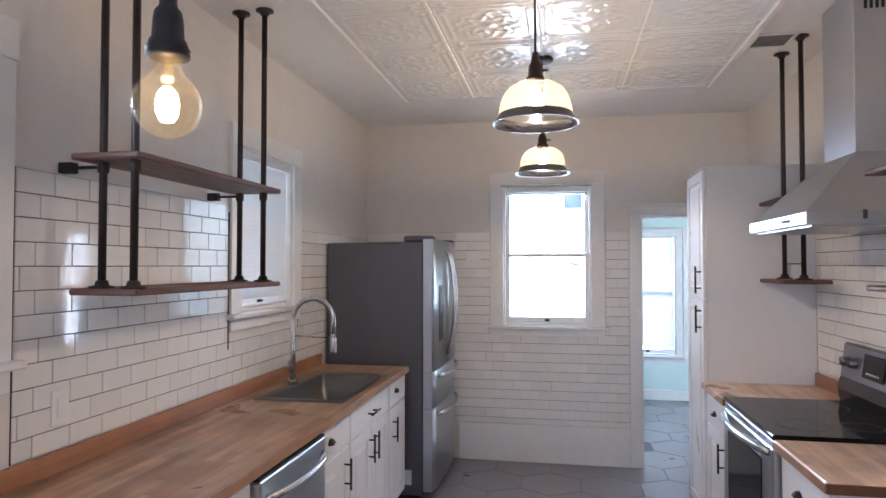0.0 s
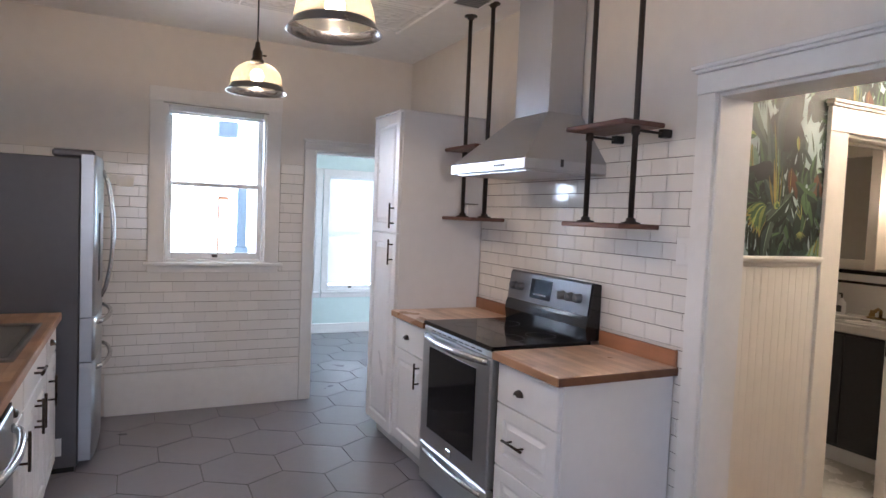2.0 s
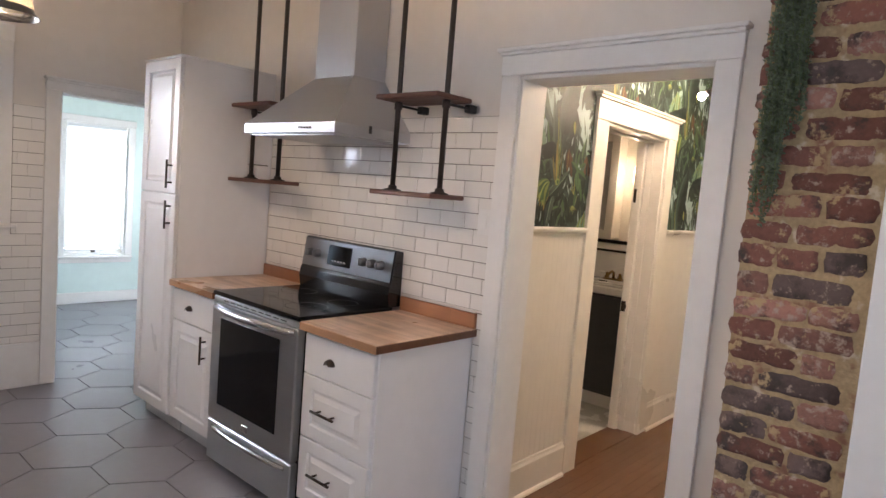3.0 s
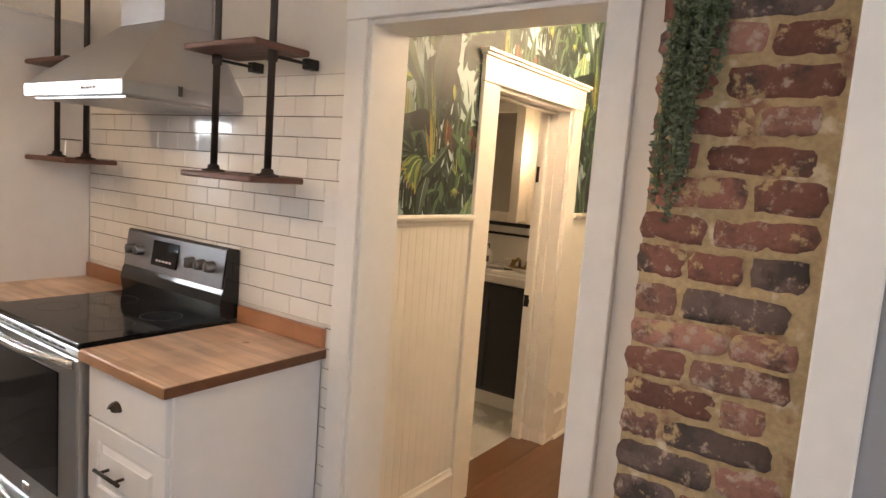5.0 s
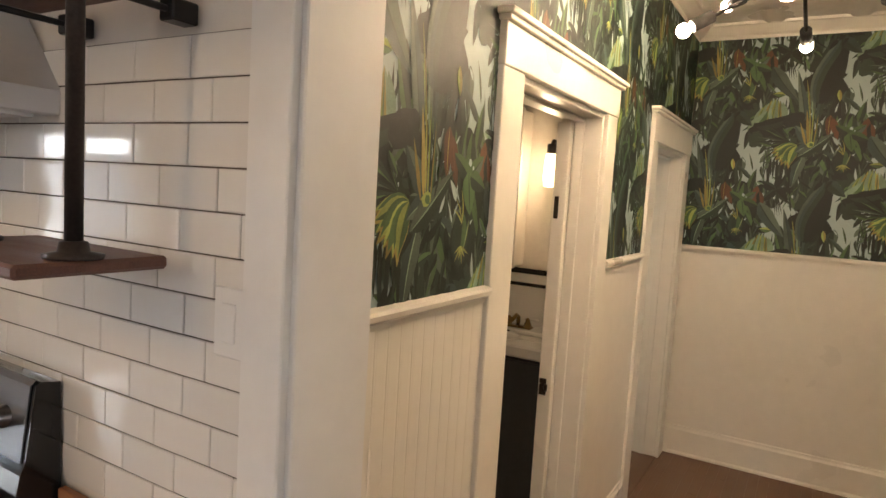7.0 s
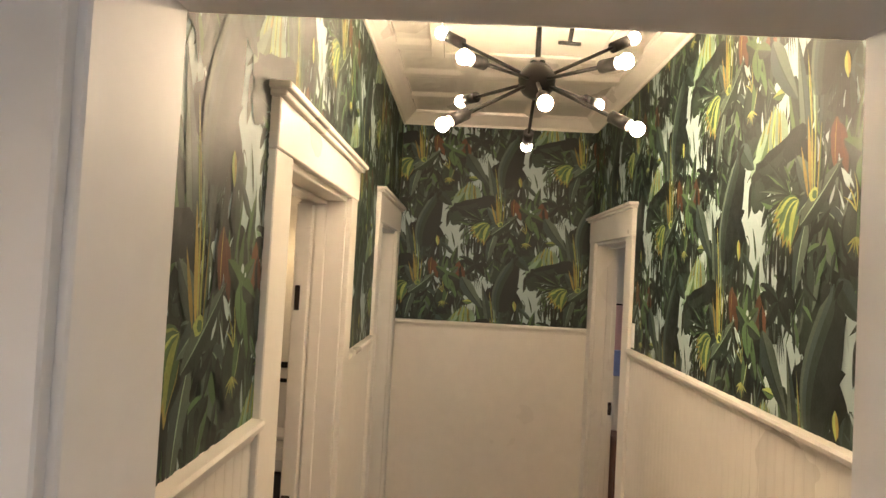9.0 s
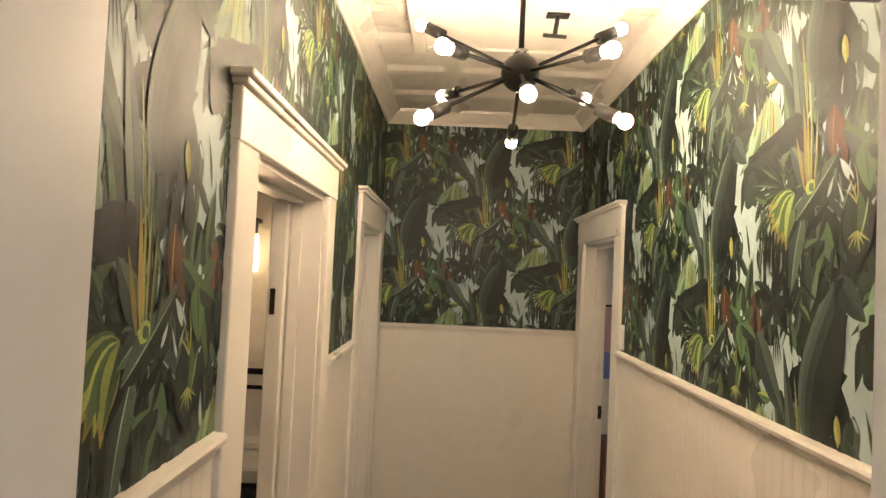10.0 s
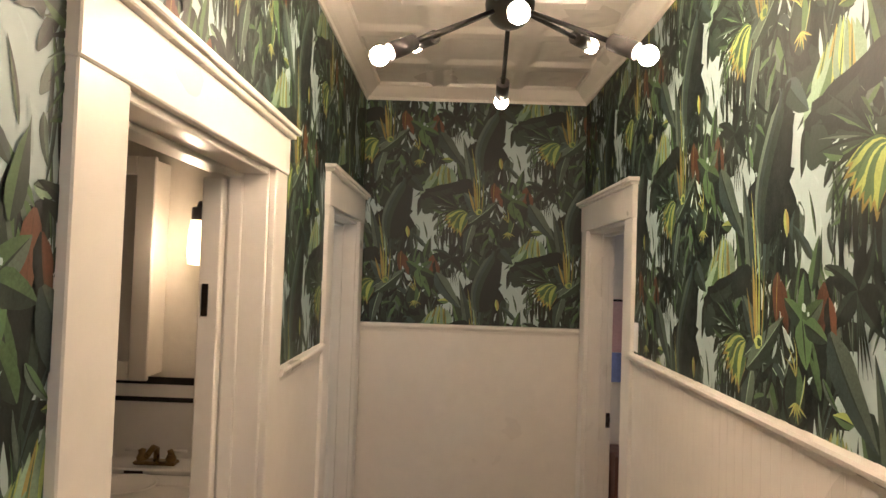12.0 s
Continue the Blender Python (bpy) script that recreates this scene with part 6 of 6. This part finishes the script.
def wallpaper(parent, axis, plane, d, regions, off, zs, flip):
    """Hangs the repeat on a wall in the given (u0, u1, z0, z1) pieces."""
    for u0, u1, z0, z1 in regions:
        verts, faces, inks = [], [], []

        def quad(pts, lift, ink):
            b = len(verts)
            for u, z in pts:
                q = plane + d * lift
                verts.append((u, q, z) if axis == 'x' else (q, u, z))
            faces.append(tuple(range(b, b + len(pts))))
            inks.append(ink)
        quad([(u0, z0), (u1, z0), (u1, z1), (u0, z1)], 0.0015, 0)
        ends = sorted((flip * (u0 - off) / CW, flip * (u1 - off) / CW))
        for c in range(math.floor(ends[0]) - 1, math.ceil(ends[1]) + 2):
            for rr in range(-2, 3):
                bu, bz = off + flip * c * CW, zs + rr * CHH + (c % 2) * CHH / 2
                if bz - 0.6 > z1 or bz + 0.55 < z0:
                    continue
                for li, lay in enumerate(MOTIF):
                    lift = 0.0018 + 0.000006 * li + (0.000003 if c % 2 else 0.0) + (0.0000015 if rr % 2 else 0.0)
                    us = [bu + flip * p[0] for q, _ in lay for p in q]
                    vs_ = [p[1] for q, _ in lay for p in q]
                    if max(us) < u0 or min(us) > u1 or bz + max(vs_) < z0 or bz + min(vs_) > z1:
                        continue
                    for pts, ink in lay:
                        quad([(bu + flip * a, bz + b) for a, b in pts], lift, ink)
        me = bpy.data.meshes.new("wallpaper")
        me.from_pydata(verts, [], faces)
        me.polygons.foreach_set("material_index", inks)
        bm = bmesh.new()
        bm.from_mesh(me)
        bpy.data.meshes.remove(me)
        bmesh.ops.remove_doubles(bm, verts=bm.verts, dist=1e-6)
        k = 0 if axis == 'x' else 1
        for co, no in ((u0, -1), (u1, 1), (z0, -2), (z1, 2)):
            pc, pn = [0, 0, 0], [0, 0, 0]
            if abs(no) == 1:
                pc[k], pn[k] = co, no
            else:
                pc[2], pn[2] = co, no / 2
            bmesh.ops.bisect_plane(bm, geom=bm.verts[:] + bm.edges[:] + bm.faces[:], plane_co=pc, plane_no=pn, clear_outer=True)
        tagged(part("wallpaper", bm, INK, parent, "tropical jungle leaf wallpaper in greens on pale aqua"), kind="stuff")


ZW0, ZW1 = 1.394, 2.692
wallpaper(wall_hall_north, 'x', 2.63, -1, [(1.997, 2.616, ZW0, ZW1), (2.616, 3.704, 2.10, ZW1), (3.704, 4.366, ZW0, ZW1), (4.366, 5.447, 2.10, ZW1)], 2.30, 1.623, 1)
wallpaper(wall_hall_south, 'x', 1.335, 1, [(1.997, 4.402, ZW0, ZW1), (4.402, 5.447, 2.10, ZW1)], 2.822, 1.971, -1)
wallpaper(wall_hall_east, 'y', 5.45, -1, [(1.338, 2.627, ZW0, ZW1)], 1.948, 2.052, -1)

# ---- pieces: tiles, boards, bricks ----
TL, TH = 0.1525, 0.0755
TILE_MESH = {}


def tile_mesh(axis, l, h):
    key = (axis, round(l, 3), round(h, 3))
    if key not in TILE_MESH:
        bm = bmesh.new()
        if axis == 'y':
            box(bm, -0.004, 0.004, -l / 2, l / 2, -h / 2, h / 2, 0.0016)
        else:
            box(bm, -l / 2, l / 2, -0.004, 0.004, -h / 2, h / 2, 0.0016)
        TILE_MESH[key] = mesh_of("tile", bm, M["tile"])
    return TILE_MESH[key]


def tile_field(parent, axis, plane, d, u0, u1, ztop, zbot, holes, seed, TH=0.0757, joint=0.0026):
    """Running bond of glazed tiles on a wall, over a recessed grout bed; holes are (u0, u1, z0, z1)."""
    rg = random.Random(seed)
    z, row = ztop, 0
    rects = []
    while z - TH > zbot - 0.03:
        z0, z1 = max(z - TH, zbot), z
        spans = [(u0, u1)]
        for a, b, za, zb in holes:
            if min(z1, zb) - max(z0, za) > 0.4 * TH:
                spans = [s for s0, s1 in spans for s in ((s0, min(s1, a)), (max(s0, b), s1)) if s[1] - s[0] > 0.012]
        for s0, s1 in spans:
            rects.append((s0, s1, z0, z1))
            first = u0 + ((row * 0.5 + 0.12 * (row % 3 == 1)) % 1.0) * TL - TL
            u = first
            while u < s1:
                a, b = max(u, s0), min(u + TL, s1)
                if a - s0 < 0.016:
                    a = s0
                if s1 - b < 0.016:
                    b = s1
                if b - a > 0.016:
                    ob = new("tile", tile_mesh(axis, b - a - joint, z1 - z0 - 0.0027))
                    q = plane + d * (0.004 + rg.uniform(-0.0004, 0.0005))
                    c, zc = (a + b) / 2, (z0 + z1) / 2
                    ob.location = (q, c, zc) if axis == 'y' else (c, q, zc)
                    ob.rotation_euler = (rg.uniform(-0.005, 0.005), rg.uniform(-0.005, 0.005), rg.uniform(-0.003, 0.003))
                    ob.parent = parent
                u += TL
        z -= TH
        row += 1
    bm = bmesh.new()
    for s0, s1, z0, z1 in rects:
        if axis == 'y':
            box(bm, plane, plane + d * 0.0045, s0, s1, z0, z1)
        else:
            box(bm, s0, s1, plane, plane + d * 0.0045, z0, z1)
    part("grout_bed", bm, M["grout"], parent, "dark recessed grout lines")


tile_field(wall_east, 'y', XR, -1, 2.641, 4.400, 1.877, 0.985, [], 1, 0.0733)
tile_field(wall_east, 'y', XR, -1, 2.641, 2.684, 0.985, 0.03, [], 2, 0.0733)
tile_field(wall_west, 'y', XL, 1, 2.150, 5.69, 1.885, 0.985, [(3.405, 4.280, 1.25, 2.5), (3.42, 4.26, 1.18, 1.26), (4.28, 5.7, 1.82, 1.9)], 3)
tile_field(wall_north, 'x', YF, -1, XL + 0.01, 0.910, 1.862, 0.302, [(-0.195, 0.735, 1.02, 2.5)], 5, joint=0.0007)
part("tile_edge", bmb((XL, XL + 0.011, 3.395, 3.405, 1.17, 1.85), b=0.001), M["grout"], wall_west)

# hexagon floor tiles
s = 0.247
bm = bmesh.new()
top, low = [], []
for k in range(6):
    a = math.pi / 6 + k * math.pi / 3
    top.append(bm.verts.new(((s - 0.0042) * math.cos(a), (s - 0.0042) * math.sin(a), 0.0)))
    low.append(bm.verts.new(((s - 0.0022) * math.cos(a), (s - 0.0022) * math.sin(a), -0.006)))
bm.faces.new(top)
for k in range(6):
    bm.faces.new((low[k], low[(k + 1) % 6], top[(k + 1) % 6], top[k]))
HEX = mesh_of("hexagon_tile", bm, M["hexa"])
wx, wy = s * math.sqrt(3), s * 1.5
for j in range(-21, 11):
    for i in range(-8, 8):
        x, y = 0.943 + i * wx + (wx / 2 if j % 2 else 0), 4.838 + j * wy
        if (XL - 0.1 < x < 1.70 and -1.2 < y < YF + 0.2) or (0.95 < x < 3.25 and YF - 0.2 < y < 8.4):
            ob = new("hexagon_tile", HEX)
            ob.location, ob.parent = (x, y, 0.0), floor

# hall floor boards
rg = random.Random(8)
y = 1.34
while y < 2.62:
    x = 1.80 - rg.uniform(0, 0.5)
    while x < 5.44:
        l = rg.choice((0.6, 0.85, 1.1))
        a, b = max(x, 1.802), min(x + l, 5.448)
        if b - a > 0.05:
            part("floor_board", bmb((a, b - 0.0006, y, y + 0.0562, -0.008, 0.001), b=0.0006), M["plank"], hall_floor)
        x += l
    y += 0.0568

# brick chimney
chim = struct("brick_chimney", bmb((1.632, 1.803, 1.172, 1.527, 0, ZC)), M["mortar"], "exposed old red-brick chimney with wide sandy mortar joints", "chimney")
rg = random.Random(21)
# lumpy pointing that swells over the brick edges
bm = bmesh.new()
rows = []
for i in range(46):
    col = []
    for j in range(340):
        y, z = 1.174 + 0.351 * i / 45, 0.004 + (ZC - 0.008) * j / 339
        q = noise.noise(Vector((y * 34, z * 34, 3.1))) + 0.6 * noise.noise(Vector((y * 95, z * 95, 7.7)))
        col.append(bm.verts.new((1.6300 - 0.0046 * q, y, z)))
    rows.append(col)
for c0, c1 in zip(rows, rows[1:]):
    for j in range(339):
        bm.faces.new((c0[j], c0[j + 1], c1[j + 1], c1[j])).smooth = True
part("pointing", bm, M["mortar"], chim, "crumbling sandy yellow mortar")


def brick_bm(l, h, dpt, face):
    """A worn brick centred at the origin; face: 'x' for the front, 'y' for the return."""
    bm = bmesh.new()
    n, m = 7, 4
    def rough(u, v):
        e = max(abs(u), abs(v))
        return -0.004 * max(0, (e - 0.82) / 0.18) ** 2 + rg.uniform(-0.0034, 0.0034)
    g = []
    for i in range(n + 1):
        col = []
        for j in range(m + 1):
            u, v = 2 * i / n - 1, 2 * j / m - 1
            corner = 1 - 0.06 * (abs(u) > 0.99 and abs(v) > 0.99)
            yy = u * l / 2 * (1 - 0.03 * abs(v) ** 3) * corner + rg.uniform(-0.0032, 0.0032)
            zz = v * h / 2 * (1 - 0.10 * abs(u) ** 5) + rg.uniform(-0.0034, 0.0034)
            col.append(Vector((-dpt - rough(u, v), yy, zz)))
        g.append(col)
    vs = [[bm.verts.new(p) for p in col] for col in g]
    for i in range(n):
        for j in range(m):
            bm.faces.new((vs[i][j], vs[i + 1][j], vs[i + 1][j + 1], vs[i][j + 1])).smooth = True
    edge = [vs[i][0] for i in range(n + 1)] + [vs[n][j] for j in range(1, m + 1)] + [vs[i][m] for i in range(n - 1, -1, -1)] + [vs[0][j] for j in range(m - 1, 0, -1)]
    back = [bm.verts.new((0.0, v.co.y * 1.02, v.co.z * 1.04)) for v in edge]
    for i in range(len(edge)):
        k = (i + 1) % len(edge)
        bm.faces.new((edge[k], edge[i], back[i], back[k])).smooth = True
    return bm


z, row = 0.012, 0
while z < ZC - 0.03:
    h = 0.0605 + rg.uniform(-0.006, 0.005)
    lens = [(0.205, 0.125), (0.10, 0.205), (0.205, 0.10), (0.13, 0.20)][row % 4] if rg.random() < 0.8 else (0.10, 0.10, 0.10)
    y = 1.532 + rg.uniform(-0.008, 0.006)
    for k, l in enumerate(lens):
        l = min(l + rg.uniform(-0.014, 0.014), y - 1.174)
        if l < 0.03:
            break
        bm = brick_bm(l, h, 0.008 + rg.uniform(-0.003, 0.004), 'x')
        ob = new("brick", mesh_of("brick", bm, rg.choice((M["brick"], M["brick"], M["bricky"], M["brickp"]))))
        ob.location = (1.632, y - l / 2, z + h / 2 + rg.uniform(-0.004, 0.004))
        ob.rotation_euler = (rg.uniform(-0.03, 0.03), 0, 0)
        ob.parent = chim
        y -= l + 0.012 + rg.uniform(-0.005, 0.006)
    l = rg.choice((0.10, 0.15))
    bm = brick_bm(l, h, 0.008, 'y')
    ob = new("brick", mesh_of("brick", bm, rg.choice((M["brick"], M["bricky"], M["brickp"]))))
    ob.location, ob.rotation_euler, ob.parent = (1.645 + l / 2, 1.524, z + h / 2), (0, 0, -math.pi / 2), chim
    z += h + 0.0165 + rg.uniform(-0.004, 0.004)
    row += 1
